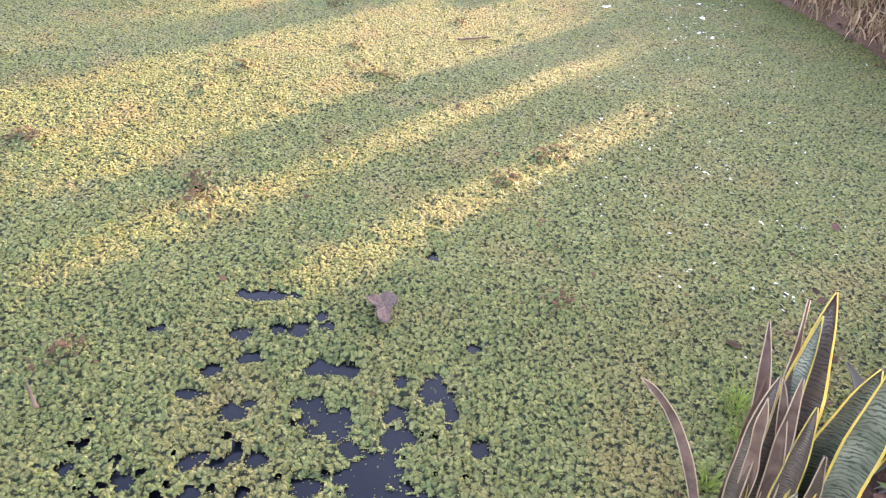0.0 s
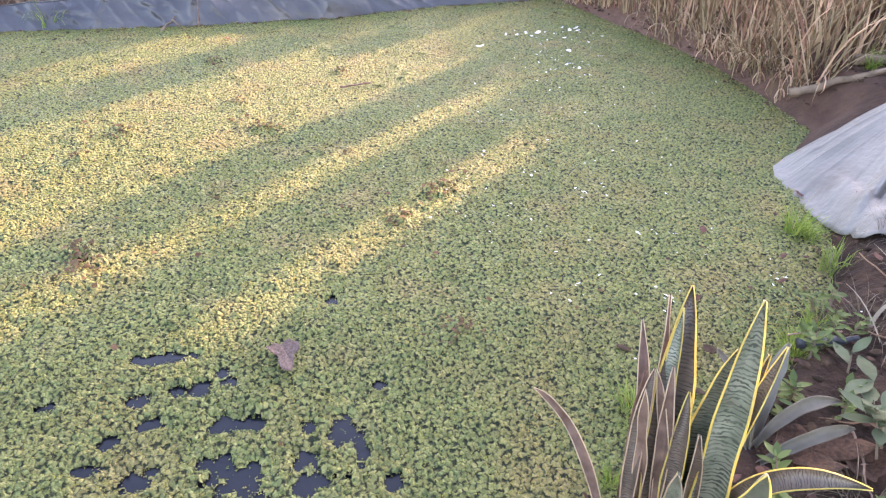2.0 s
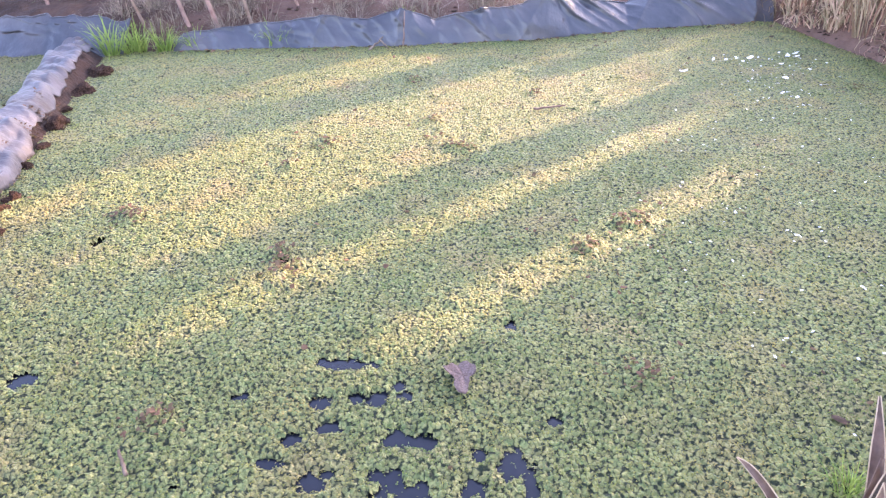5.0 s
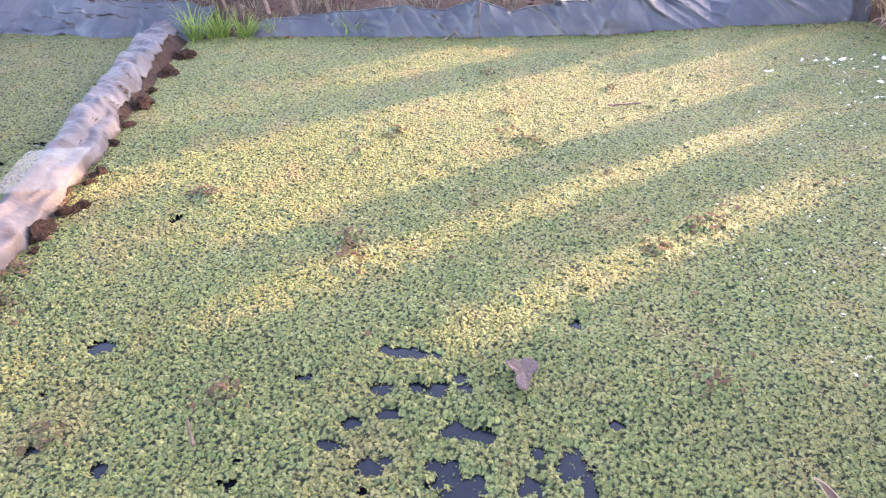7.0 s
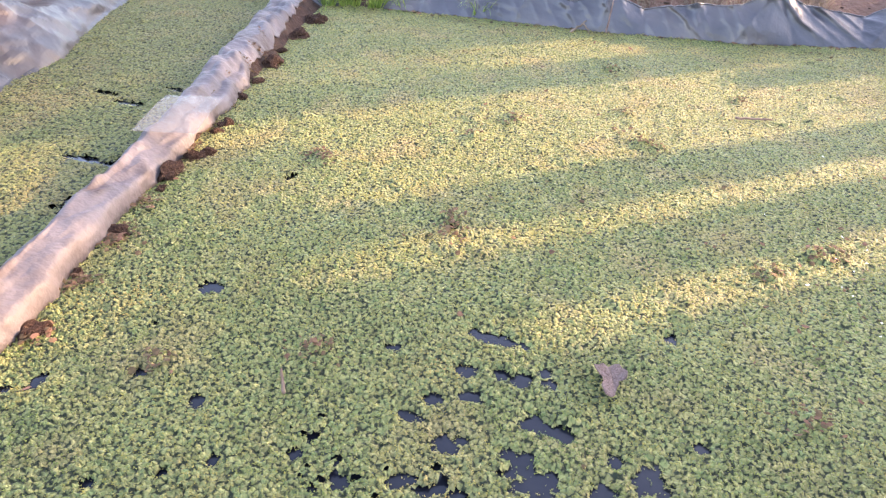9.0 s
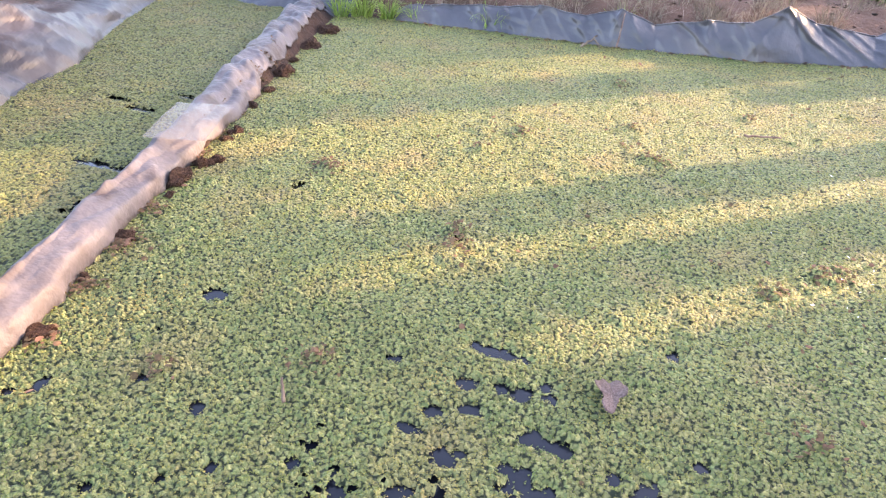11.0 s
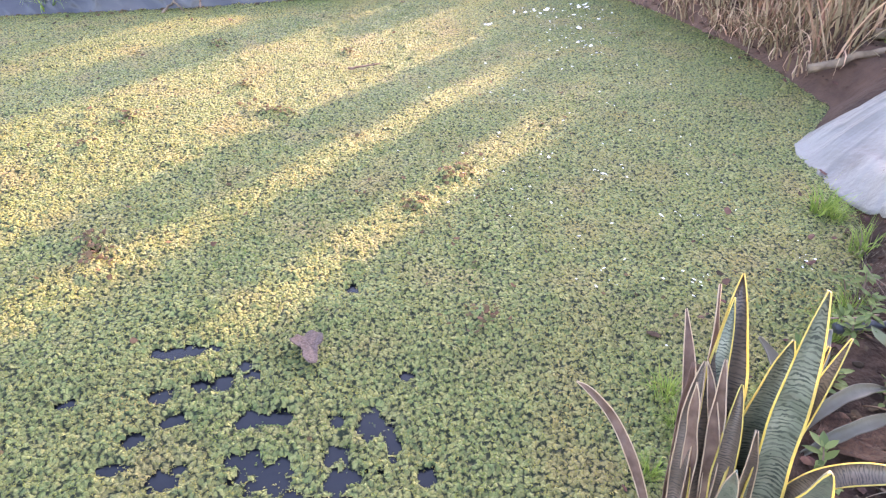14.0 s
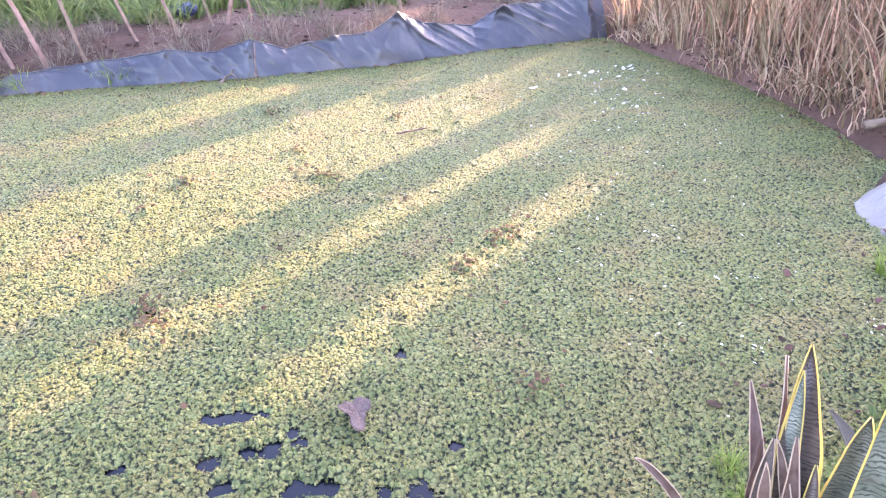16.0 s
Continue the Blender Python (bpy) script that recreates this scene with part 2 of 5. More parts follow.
M_STRAW_DARK = mat("old_straw", (0.2, 0.12, 0.075), (0.38, 0.25, 0.16), 5, rough=0.9, bump=0, rand=0.4, through_light=0.35)
M_GRASS = mat("green_grass", (0.1, 0.15, 0.045), (0.2, 0.24, 0.085), 3, rough=0.6, bump=0, rand=0.35, through_light=0.4)
M_LEAF = mat("shrub_leaf", (0.06, 0.13, 0.03), (0.13, 0.22, 0.05), 2, rough=0.55, bump=0, rand=0.4, through_light=0.4)
M_SAGE = mat("grey_green_leaf", (0.065, 0.085, 0.045), (0.13, 0.148, 0.085), 9, rough=0.7, bump=0.2, bump_scale=80, rand=0.2, through_light=0.15, spec=0.2)
M_DRY = mat("dry_leaf", (0.14, 0.085, 0.065), (0.25, 0.165, 0.13), 18, rough=0.8, bump=0.5, bump_scale=70, rand=0.3, through_light=0.15)
M_BARK = mat("bark", (0.12, 0.085, 0.06), (0.24, 0.17, 0.12), 12, rough=0.9, bump=0.8, bump_scale=50)
M_STAKE = mat("stake_wood", (0.15, 0.09, 0.065), (0.29, 0.19, 0.14), 9, rough=0.8, bump=0.5, bump_scale=60, rand=0.25, per="object")
M_STONE = mat("mud_clod", (0.026, 0.013, 0.009), (0.085, 0.047, 0.034), 14, c3=(0.13, 0.075, 0.05), rough=0.95, bump=1.0, bump_scale=34, spec=0.1, c3_scale=6)
M_SCRAP = mat("dead_scrap", (0.06, 0.033, 0.015), (0.15, 0.088, 0.044), 30, rough=0.9, bump=0, rand=0.4)
M_WHITE = mat("pale_fleck", (0.62, 0.6, 0.58), (0.8, 0.78, 0.76), 20, rough=0.6, bump=0, rand=0.15)
M_BLUE = mat("blue_plastic", (0.025, 0.035, 0.08), (0.04, 0.055, 0.12), 6, rough=0.4, bump=0.3, bump_scale=20)


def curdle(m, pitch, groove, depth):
    """Small crowded curds as the fronds bunch together, each of its own tone; the shade in the gaps is put into the
    colour.
    """
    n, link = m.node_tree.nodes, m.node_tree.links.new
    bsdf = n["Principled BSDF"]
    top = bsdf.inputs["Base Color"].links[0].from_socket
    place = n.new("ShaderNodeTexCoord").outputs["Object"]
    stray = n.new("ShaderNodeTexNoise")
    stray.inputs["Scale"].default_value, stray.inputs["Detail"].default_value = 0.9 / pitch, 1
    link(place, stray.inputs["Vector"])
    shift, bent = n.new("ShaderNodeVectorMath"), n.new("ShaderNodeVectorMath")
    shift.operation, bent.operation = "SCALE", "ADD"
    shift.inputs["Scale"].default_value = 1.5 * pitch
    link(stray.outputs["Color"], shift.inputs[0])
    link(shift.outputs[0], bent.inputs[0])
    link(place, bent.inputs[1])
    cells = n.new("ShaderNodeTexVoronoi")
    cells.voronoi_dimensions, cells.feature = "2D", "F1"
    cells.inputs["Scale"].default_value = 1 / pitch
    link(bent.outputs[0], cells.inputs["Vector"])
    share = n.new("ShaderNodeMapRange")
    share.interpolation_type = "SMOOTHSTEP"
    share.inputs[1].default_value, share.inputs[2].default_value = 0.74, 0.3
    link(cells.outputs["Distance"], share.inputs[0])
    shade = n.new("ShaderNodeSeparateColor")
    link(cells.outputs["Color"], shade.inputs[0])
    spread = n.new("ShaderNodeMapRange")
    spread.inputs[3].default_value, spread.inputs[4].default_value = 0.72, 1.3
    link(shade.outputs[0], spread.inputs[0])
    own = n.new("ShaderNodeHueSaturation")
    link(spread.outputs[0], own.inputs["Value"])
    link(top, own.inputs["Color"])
    # Groove colour stands for the shade between neighbouring curds.
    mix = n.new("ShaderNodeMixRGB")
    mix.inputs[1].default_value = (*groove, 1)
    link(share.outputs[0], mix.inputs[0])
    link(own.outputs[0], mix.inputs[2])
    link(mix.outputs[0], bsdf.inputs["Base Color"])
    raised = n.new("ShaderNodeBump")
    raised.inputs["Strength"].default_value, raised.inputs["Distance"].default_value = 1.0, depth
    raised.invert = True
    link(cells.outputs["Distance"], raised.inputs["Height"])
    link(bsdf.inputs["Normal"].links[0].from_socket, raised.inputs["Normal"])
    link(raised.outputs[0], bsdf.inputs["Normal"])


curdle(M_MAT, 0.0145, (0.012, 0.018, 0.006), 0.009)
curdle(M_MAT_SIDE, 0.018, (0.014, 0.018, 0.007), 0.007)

pane_nodes = M_PANE.node_tree
see = pane_nodes.nodes.new("ShaderNodeBsdfTransparent")
blend = pane_nodes.nodes.new("ShaderNodeMixShader")
blend.inputs[0].default_value = 0.55
pane_nodes.links.new(pane_nodes.nodes["Principled BSDF"].outputs[0], blend.inputs[1])
pane_nodes.links.new(see.outputs[0], blend.inputs[2])
pane_nodes.links.new(blend.outputs[0], pane_nodes.nodes["Material Output"].inputs["Surface"])

# ---- ground ----


def spaced(lo, hi, a, b, step, growth):
    """Coordinates, close together between a and b and wider apart outwards."""
    mid = list(np.arange(a, b + step / 2, step))
    left, right, s = [a], [mid[-1]], step
    while left[-1] > lo:
        s *= growth
        left.append(left[-1] - s)
    s = step
    while right[-1] < hi:
        s *= growth
        right.append(right[-1] + s)
    return np.array(left[:0:-1] + mid + right[1:])


gx, gy = np.meshgrid(spaced(-400, 400, -6.6, 5.2, 0.04, 1.3), spaced(-400, 400, -0.6, 8.4, 0.04, 1.3))
ground = new("ground", grid_mesh("ground", np.stack([gx, gy, ground_height(gx, gy)], -1), M_SOIL))
tagged(ground, "bare reddish-brown soil banks round two small ponds", "ground", kind="structure")


def pond_water(poly):
    bm = bmesh.new()
    bm.faces.new([bm.verts.new((x, y, 0)) for x, y in poly])
    bmesh.ops.triangulate(bm, faces=bm.faces)
    data = bpy.data.meshes.new("water")
    bm.to_mesh(data)
    bm.free()
    data.materials.append(M_WATER)
    return tagged(new("water", data), "dark still pond water under floating fern", "water", kind="structure")


pond_water(MAIN)
pond_water(SIDE)

# ---- floating fern ----
# Open water: place and half widths of each gap, by the leaf, along the near bank, and towards the ridge
HOLES = [(-0.62, 1.88, 0.1, 0.032), (-0.03, 2.14, 0.022, 0.03), (-0.65, 1.68, 0.038, 0.03), (-0.54, 1.71, 0.024, 0.022), (-0.47, 1.71, 0.032, 0.03), (-0.4, 1.78, 0.026, 0.026),
         (-0.37, 1.74, 0.028, 0.024), (-0.7, 1.51, 0.036, 0.028), (-0.6, 1.57, 0.04, 0.025), (-0.75, 1.41, 0.045, 0.02), (-0.37, 1.54, 0.05, 0.04), (-0.29, 1.53, 0.06, 0.024),
         (-0.6, 1.36, 0.04, 0.032), (-0.56, 1.39, 0.02, 0.016), (-0.41, 1.39, 0.026, 0.026), (-0.36, 1.38, 0.03, 0.035), (-0.31, 1.32, 0.068, 0.05), (-0.11, 1.49, 0.024, 0.03),
         (0.12, 1.66, 0.024, 0.022), (-0.93, 1.69, 0.022, 0.025), (-1.05, 2.54, 0.02, 0.03)]
HOLES += [(-0.64, 1.19, 0.034, 0.022), (-0.55, 1.19, 0.022, 0.022), (-0.81, 1.1, 0.026, 0.02), (0.0, 1.47, 0.05, 0.055), (-0.98, 1.14, 0.018, 0.02), (-0.12, 1.37, 0.038, 0.036),
          (-0.12, 1.28, 0.05, 0.036), (-0.18, 1.15, 0.075, 0.1), (-0.12, 1.07, 0.12, 0.05), (-0.24, 1.23, 0.026, 0.03), (-0.34, 1.11, 0.034, 0.03), (-0.63, 1.08, 0.024, 0.026),
          (-0.49, 1.19, 0.028, 0.02), (-0.66, 1.17, 0.03, 0.02), (0.04, 1.39, 0.02, 0.075), (0.12, 1.25, 0.022, 0.032)]
HOLES += [(-1.9, 1.05, 0.024, 0.04), (-1.63, 1.22, 0.022, 0.018), (-1.38, 1.19, 0.02, 0.022), (-1.18, 1.02, 0.015, 0.02), (-1.28, 0.92, 0.012, 0.016), (-1.44, 0.81, 0.014, 0.016),
          (-1.96, 0.98, 0.018, 0.018), (-1.77, 1.44, 0.016, 0.014), (-1.74, 1.7, 0.038, 0.034), (-2.0, 2.66, 0.022, 0.03), (-2.72, 2.02, 0.07, 0.12), (-2.9, 2.42, 0.04, 0.08),
          (-3.5, 3.1, 0.09, 0.025), (-3.76, 3.17, 0.1, 0.02), (-3.1, 2.36, 0.12, 0.03), (-3.46, 3.43, 0.08, 0.025)]



def hole_mask(x, y):
    """Below 1 where the water lies open."""
    best = np.full(np.shape(x), 9.0)
    wob = 0.8 * rough(x, y, 34, 31, 3) + 0.5 * rough(x, y, 95, 32, 1)
    for hx, hy, a, b in HOLES:
        best = np.minimum(best, 1.2 * np.hypot((x - hx) / a, (y - hy) / b) + wob)
    thin = rough(x, y, 24, 41, 3) + 0.62 * np.exp(-((x + 0.55) / 0.75) ** 2 - ((y - 1.12) / 0.3) ** 2)
    return np.where(thin > 1.08, 0.5, best)


# Raised clumps of dead fern
CLUMPS = [(-1.04, 2.5), (-1.08, 2.6), (-1.94, 2.89), (-2.02, 2.95), (-1.2, 3.93), (-0.43, 3.96), (-0.33, 3.9), (-1.16, 1.54), (0.43, 1.9), (-1.6, 1.28), (0.48, 2.99), (0.56, 3.05), (-1.34, 3.59), (-0.85, 5.3), (0.1, 5.0), (0.3, 2.75), (2.4, 5.2), (-0.6, 4.4)]


def swell(x, y):
    """The gentle lumps of the mat."""
    heap = sum(np.exp(-((x - a) ** 2 + (y - b) ** 2) / 0.0042) for a, b in CLUMPS)
    return 0.035 * heap * (0.4 + np.abs(rough(x, y, 24, 65, 2))) + 0.006 + 0.010 * (rough(x, y, 2.2, 61, 2) + 1) * 0.5 + 0.034 * np.maximum(0, rough(x, y, 7.5, 67, 3) - 0.3)


def worms(x, y, scale=30):
    """1 on the winding ridges, falling to 0 in the grooves between them."""
    wx, wy = x + 0.6 / scale * rough(x, y, 1.4 * scale, 75, 1), y + 0.6 / scale * rough(x, y, 1.4 * scale, 76, 1)
    return 0.5 + 0.5 * np.cos(2 * np.pi * (rough(wx, wy, scale, 71, 1) / 0.36 + 0.45 * rough(x, y, 1.7 * scale, 78, 1)))


def lumps(x, y):
    return 0.007 * (1 - np.minimum(1, 1.7 * np.abs(rough(x, y, 17, 73, 2)))) * np.interp(y, [1.0, 3.0, 6.5], [1.0, 0.8, 0.4])


def close_by(x, y):
    """1 by the bank where one stands, fading to 0 further out."""
    return smooth(2.45, 1.75, y + 0.2 * rough(x, y, 3, 77, 3))


def curds(x, y, fine=1):
    """The small winding ridges into which the fronds crowd."""
    n = close_by(x, y)
    return (1.4 - 0.7 * n) * lumps(x, y) + 0.010 * n * fine * worms(x, y, 58) + (1 - n) * 0.009 * worms(x, y) * np.interp(y, [1.0, 3.0, 6.5], [1.0, 0.9, 0.6])


def shelving(mask):
    """The mat thins out towards open water."""
    return 0.12 + 0.88 * smooth(1.0, 2.3, mask)


def fern_mat(poly, name, label, bands, material):
    """The tangled body of the floating fern, with its open holes; bands: (from y, to y, spacing)."""
    xs, ys = np.array(poly)[:, 0], np.array(poly)[:, 1]
    all_pts, all_tris, first = [], [], 0
    for y0, y1, step in bands:
        ax, ay = np.arange(xs.min() - 0.05, xs.max() + 0.05, step), np.arange(max(y0, ys.min() - 0.05), min(y1, ys.max() + 0.05) + step, step)
        px, py = np.meshgrid(ax, ay)
        keep = (outside(poly, px, py) < 0.03) & (hole_mask(px, py) > 1.12)
        idx = np.arange(px.size).reshape(px.shape)
        quads = np.stack([idx[:-1, :-1], idx[:-1, 1:], idx[1:, 1:], idx[1:, :-1]], -1)
        quads = quads[keep[:-1, :-1] & keep[:-1, 1:] & keep[1:, 1:] & keep[1:, :-1]]
        used = np.unique(quads)
        back = np.zeros(px.size, int)
        back[used] = np.arange(len(used)) + first
        pts = np.stack([px, py, (swell(px, py) + curds(px, py) - 0.003) * shelving(hole_mask(px, py))], -1).reshape(-1, 3)[used]
        quads = back[quads]
        all_pts.append(pts)
        all_tris.append(np.concatenate([quads[:, [0, 1, 2]], quads[:, [0, 2, 3]]]))
        first += len(used)
    data = tri_mesh(name, np.concatenate(all_pts), np.concatenate(all_tris), material)
    data.polygons.foreach_set("use_smooth", [True] * len(data.polygons))
    return tagged(new(name, data), label, "water fern", kind="stuff")


def fern_fronds(poly, name, label, rings, material):
    """Thousands of small lobed rosettes; rings: (near, far, spacing) by distance from the bank where one stands."""
    xs, ys = np.array(poly)[:, 0], np.array(poly)[:, 1]
    found = []
    for near, far, step in rings:
        px, py = np.meshgrid(np.arange(xs.min(), xs.max(), step), np.arange(ys.min(), ys.max(), step))
        px, py = (v.ravel() + RNG.uniform(-0.5, 0.5, v.size) * step for v in (px, py))
        r = np.hypot(px + 0.1, py) + RNG.uniform(-0.2, 0.2, len(px))
        ok = (r >= near) & (r < far)
        px, py = px[ok], py[ok]
        ok = (outside(poly, px, py) < 0.015) & ((hole_mask(px, py) > 1 + RNG.uniform(-0.25, 0.12, len(px))) | (RNG.uniform(0, 1, len(px)) < 0.03))
        groove = {0.0066: 0.76, 0.0098: 0.6, 0.0145: 0.5}.get(step, 0.4)
        ok &= worms(px, py, 58 if step < 0.007 else 30) > groove + RNG.uniform(-0.18, 0.18, len(px))
        ok &= rough(px, py, 26, 97, 2) < 0.8 + 0.25 * RNG.uniform(0, 1, len(px))
        found.append(np.stack([px[ok], py[ok], np.full(ok.sum(), step)], 1))
    at = np.concatenate(found)
    count, lobes = len(at), 6
    size = at[:, 2] * RNG.uniform(0.45, 1.0, count) * np.interp(at[:, 2], [0.0066, 0.0098, 0.0128], [0.72, 0.7, 0.6])
    z = (swell(at[:, 0], at[:, 1]) + curds(at[:, 0], at[:, 1])) * shelving(hole_mask(at[:, 0], at[:, 1])) + RNG.uniform(-0.1, 0.3, count) * size
    turn = RNG.uniform(0, 2 * np.pi, count)
    ang = turn[:, None] + np.arange(lobes) * 2 * np.pi / lobes + RNG.uniform(-0.25, 0.25, (count, lobes))
    reach = size[:, None] * np.where(np.arange(lobes) % 2, 0.42, 1.0) * RNG.uniform(0.7, 1.3, (count, lobes))
    lean, way = RNG.uniform(0, 1, count) * np.interp(at[:, 2], [0.008, 0.0128], [0.7, 0.25]), RNG.uniform(0, 2 * np.pi, count)
    dx, dy = reach * np.cos(ang), reach * np.sin(ang)
    dz = (dx * np.cos(way)[:, None] + dy * np.sin(way)[:, None]) * lean[:, None] - 0.25 * size[:, None] * RNG.uniform(0.2, 1.6, (count, lobes))
    verts = np.empty((count, lobes + 1, 3))
    verts[:, 0] = np.stack([at[:, 0], at[:, 1], z + 0.35 * size], 1)
    verts[:, 1:, 0], verts[:, 1:, 1], verts[:, 1:, 2] = at[:, 0, None] + dx, at[:, 1, None] + dy, z[:, None] + 0.3 * size[:, None] + dz
    verts[..., 2] = np.maximum(verts[..., 2], 0.003)
    k = np.arange(lobes)
    fan = np.stack([np.zeros(lobes, int), 1 + k, 1 + (k + 1) % lobes], 1)
    tris = (np.arange(count)[:, None, None] * (lobes + 1) + fan[None]).reshape(-1, 3)
    return tagged(new(name, tri_mesh(name, verts.reshape(-1, 3), tris, material)), label, "water fern", kind="stuff")


fern_mat(MAIN, "water_fern_mat", "tangled green body of the floating water fern with shade painted into its gaps", [(0, 2.3, 0.006), (2.3, 3.9, 0.009), (3.9, 9, 0.014)], M_MAT)
fern_mat(SIDE, "water_fern_mat", "tangled olive body of the floating water fern with shade put into its colour", [(0, 9, 0.014)], M_MAT_SIDE)
fern_fronds(MAIN, "water_fern", "green and yellowish floating water fern covering the pond", [(0, 2.25, 0.0066), (2.25, 3.6, 0.0098), (3.6, 5.2, 0.0145), (5.2, 9, 0.018)], M_FERN)
fern_fronds(SIDE, "water_fern", "olive green floating water fern covering the side pond, darkened for shade", [(0, 4.2, 0.0142), (4.2, 9, 0.018)], M_FERN_SIDE)

# ---- blades: grass, reeds, straw ----


def blades(count, spread, height, width, lean, droop, seed, steps=4):
    """Bent tapering ribbons that spring from a patch."""
    g = np.random.default_rng(seed)
    verts, faces = [], []
    for _ in range(count):
        a, r = g.uniform(0, 2 * np.pi), spread * math.sqrt(g.uniform())
        x, y = r * math.cos(a), r * math.sin(a)
        h = height * g.uniform(0.55, 1.0)
        way = a + g.normal(0, 0.9)
        tilt, fall = abs(g.normal(0, lean)), droop * g.uniform(0, 1)
        face = g.uniform(0, np.pi)
        wx, wy = math.cos(face), math.sin(face)
        w0, first = width * g.uniform(0.6, 1.2), len(verts)
        px, py, pz, pitch = x, y, -0.02, tilt
        for s in range(steps + 1):
            w = w0 * (1 - (s / steps) ** 2 * 0.92) / 2
            verts += [(px - wx * w, py - wy * w, pz), (px + wx * w, py + wy * w, pz)]
            px += math.sin(pitch) * math.cos(way) * h / steps
            py += math.sin(pitch) * math.sin(way) * h / steps
            pz += math.cos(pitch) * h / steps
            pitch += fall / steps * (1 + s)
        faces += [(first + 2 * s, first + 2 * s + 1, first + 2 * s + 3, first + 2 * s + 2) for s in range(steps)]
    return verts, faces


def tuft(name, material, *args, other=None, share=0.5):
    """A patch of blades, some of them of another material."""
    data = mesh(name, *blades(*args), material)
    if other:
        data.materials.append(other)
        steps, q = args[7], np.random.default_rng(args[6])
        data.polygons.foreach_set("material_index", np.repeat((q.uniform(0, 1, args[0]) < share).astype(np.int32), steps))
    return data


# ---- liners ----
def hem(parent, line, radius, material):
    """The rolled upper edge of a sheet, along a line of points."""
    sides, n = 7, len(line)
    way = np.gradient(line, axis=0)
    way /= np.linalg.norm(way, axis=1)[:, None]
    across_ = np.cross(way, np.array([0.0, 0.0, 1.0]))
    across_ /= np.linalg.norm(across_, axis=1)[:, None]
    over = np.cross(across_, way)
    thick = radius * (1 + 0.35 * rough(line[:, 0], line[:, 1], 9, 121, 2))[:, None]
    ring = [line + thick * (across_ * math.cos(a) + over * math.sin(a)) for a in np.arange(sides) * 2 * math.pi / sides]
    verts = np.stack(ring, 1).reshape(-1, 3)
    faces = [(i * sides + k, i * sides + (k + 1) % sides, (i + 1) * sides + (k + 1) % sides, (i + 1) * sides + k) for i in range(n - 1) for k in range(sides)]
    edge_ = new("hem", mesh("hem", verts, faces, material, True))
    edge_.parent = parent
    return tagged(edge_, "rolled upper edge of the sheet")


def far_liner(x):
    """The far shore's line."""
    return np.interp(x, [-4.4, -3.86, -2.5, -1.1, 0.1, 1.2, 2.3, 2.6], [5.97, 6.1, 6.33, 6.45, 6.69, 7.13, 7.38, 7.44])


u = np.linspace(-3.3, 2.5, 420)[None, :]
v = np.linspace(0, 1, 36)[:, None]
crest = np.interp(u, [-3.3, -3.19, -2.86, -2.46, -1.87, -1.45, -1.14, -0.84, -0.41, -0.02, 0.23, 0.49, 1.02, 1.34, 1.98, 2.33, 2.5], [0.1, 0.15, 0.18, 0.21, 0.27, 0.23, 0.32, 0.22, 0.29, 0.3, 0.45, 0.31, 0.22, 0.37, 0.4, 0.45, 0.45])
crest = crest + 0.012 * rough(u, u * 0, 6.1, 81)
# Tension folds that run from the crest to the foot: (at the crest, at the foot, width, depth)
FOLDS = [(0.23, 0.95, 0.07, 0.05), (0.2, -0.08, 0.08, 0.03), (0.3, 0.5, 0.05, -0.04), (0.62, 1.2, 0.05, 0.045), (1.34, 2.2, 0.06, 0.07), (1.36, 1.85, 0.04, 0.05), (1.6, 2.42, 0.045, 0.05),
         (1.3, 1.0, 0.05, 0.045), (1.85, 2.5, 0.035, 0.045), (2.3, 2.3, 0.06, 0.08), (-1.14, -1.2, 0.04, 0.045), (-0.41, -0.28, 0.05, 0.05), (-0.62, -0.2, 0.035, 0.04)]
FOLDS += [(-1.87, -2.0, 0.06, 0.04), (-2.46, -2.4, 0.08, 0.04), (-0.1, 0.12, 0.04, 0.04), (-1.5, -1.35, 0.05, 0.03), (-0.85, -0.75, 0.05, -0.04), (-2.9, -2.8, 0.07, 0.04), (-2.2, -2.1, 0.05, -0.03)]
FOLDS += [(a, a + 0.25 + 0.3 * (a > 0), 0.03, 0.022) for a in np.arange(-3.1, 2.2, 0.17)]
fold = 0.03 * facets(u + 0.5 * v, v * 0.5, 3.0, 86) + 0.009 * facets(u + 0.6 * v, v * 0.5, 9, 87)
for up, down, width, depth in FOLDS:
    line = down + (up - down) * v + 0.03 * rough(v, v * 0 + up, 3, 88)
    fold = fold + 1.5 * depth * np.exp(-np.abs(u - line) / (0.75 * width)) * (0.35 + 0.65 * v)
lean = 0.16 + 0.2 * smooth(-0.5, 1.5, u)
pts = np.stack([u + 0 * v, far_liner(u) - 0.05 + lean * v ** 1.4 - 0.9 * fold * (0.25 + 0.75 * v), -0.06 + (crest + 0.06) * v ** 0.85 + 0.25 * fold * v], -1)
liner = new("pond_liner", grid_mesh("pond_liner", over_ground(pts, 0.012, 0.3 * np.maximum(fold, 0)), M_LINER))
liner.modifiers.new("thick", "SOLIDIFY").thickness = 0.004
hem(liner, pts[-1], 0.007, M_LINER)
tagged(liner, "crumpled grey plastic pond liner hung over the far bank", "pond liner")

# The ridge between the ponds, wrapped in dusty plastic
RIDGE = [(-1.97, 0.2), (-2.24, 1.2), (-2.52, 1.9), (-2.73, 2.6), (-2.98, 3.2), (-3.42, 4.3), (-3.98, 5.6), (-4.18, 6.2)]
rx, ry = np.array(RIDGE).T
along = np.linspace(0, 1, 420)[:, None]
knots = np.r_[0, np.cumsum(np.hypot(np.diff(rx), np.diff(ry)))]
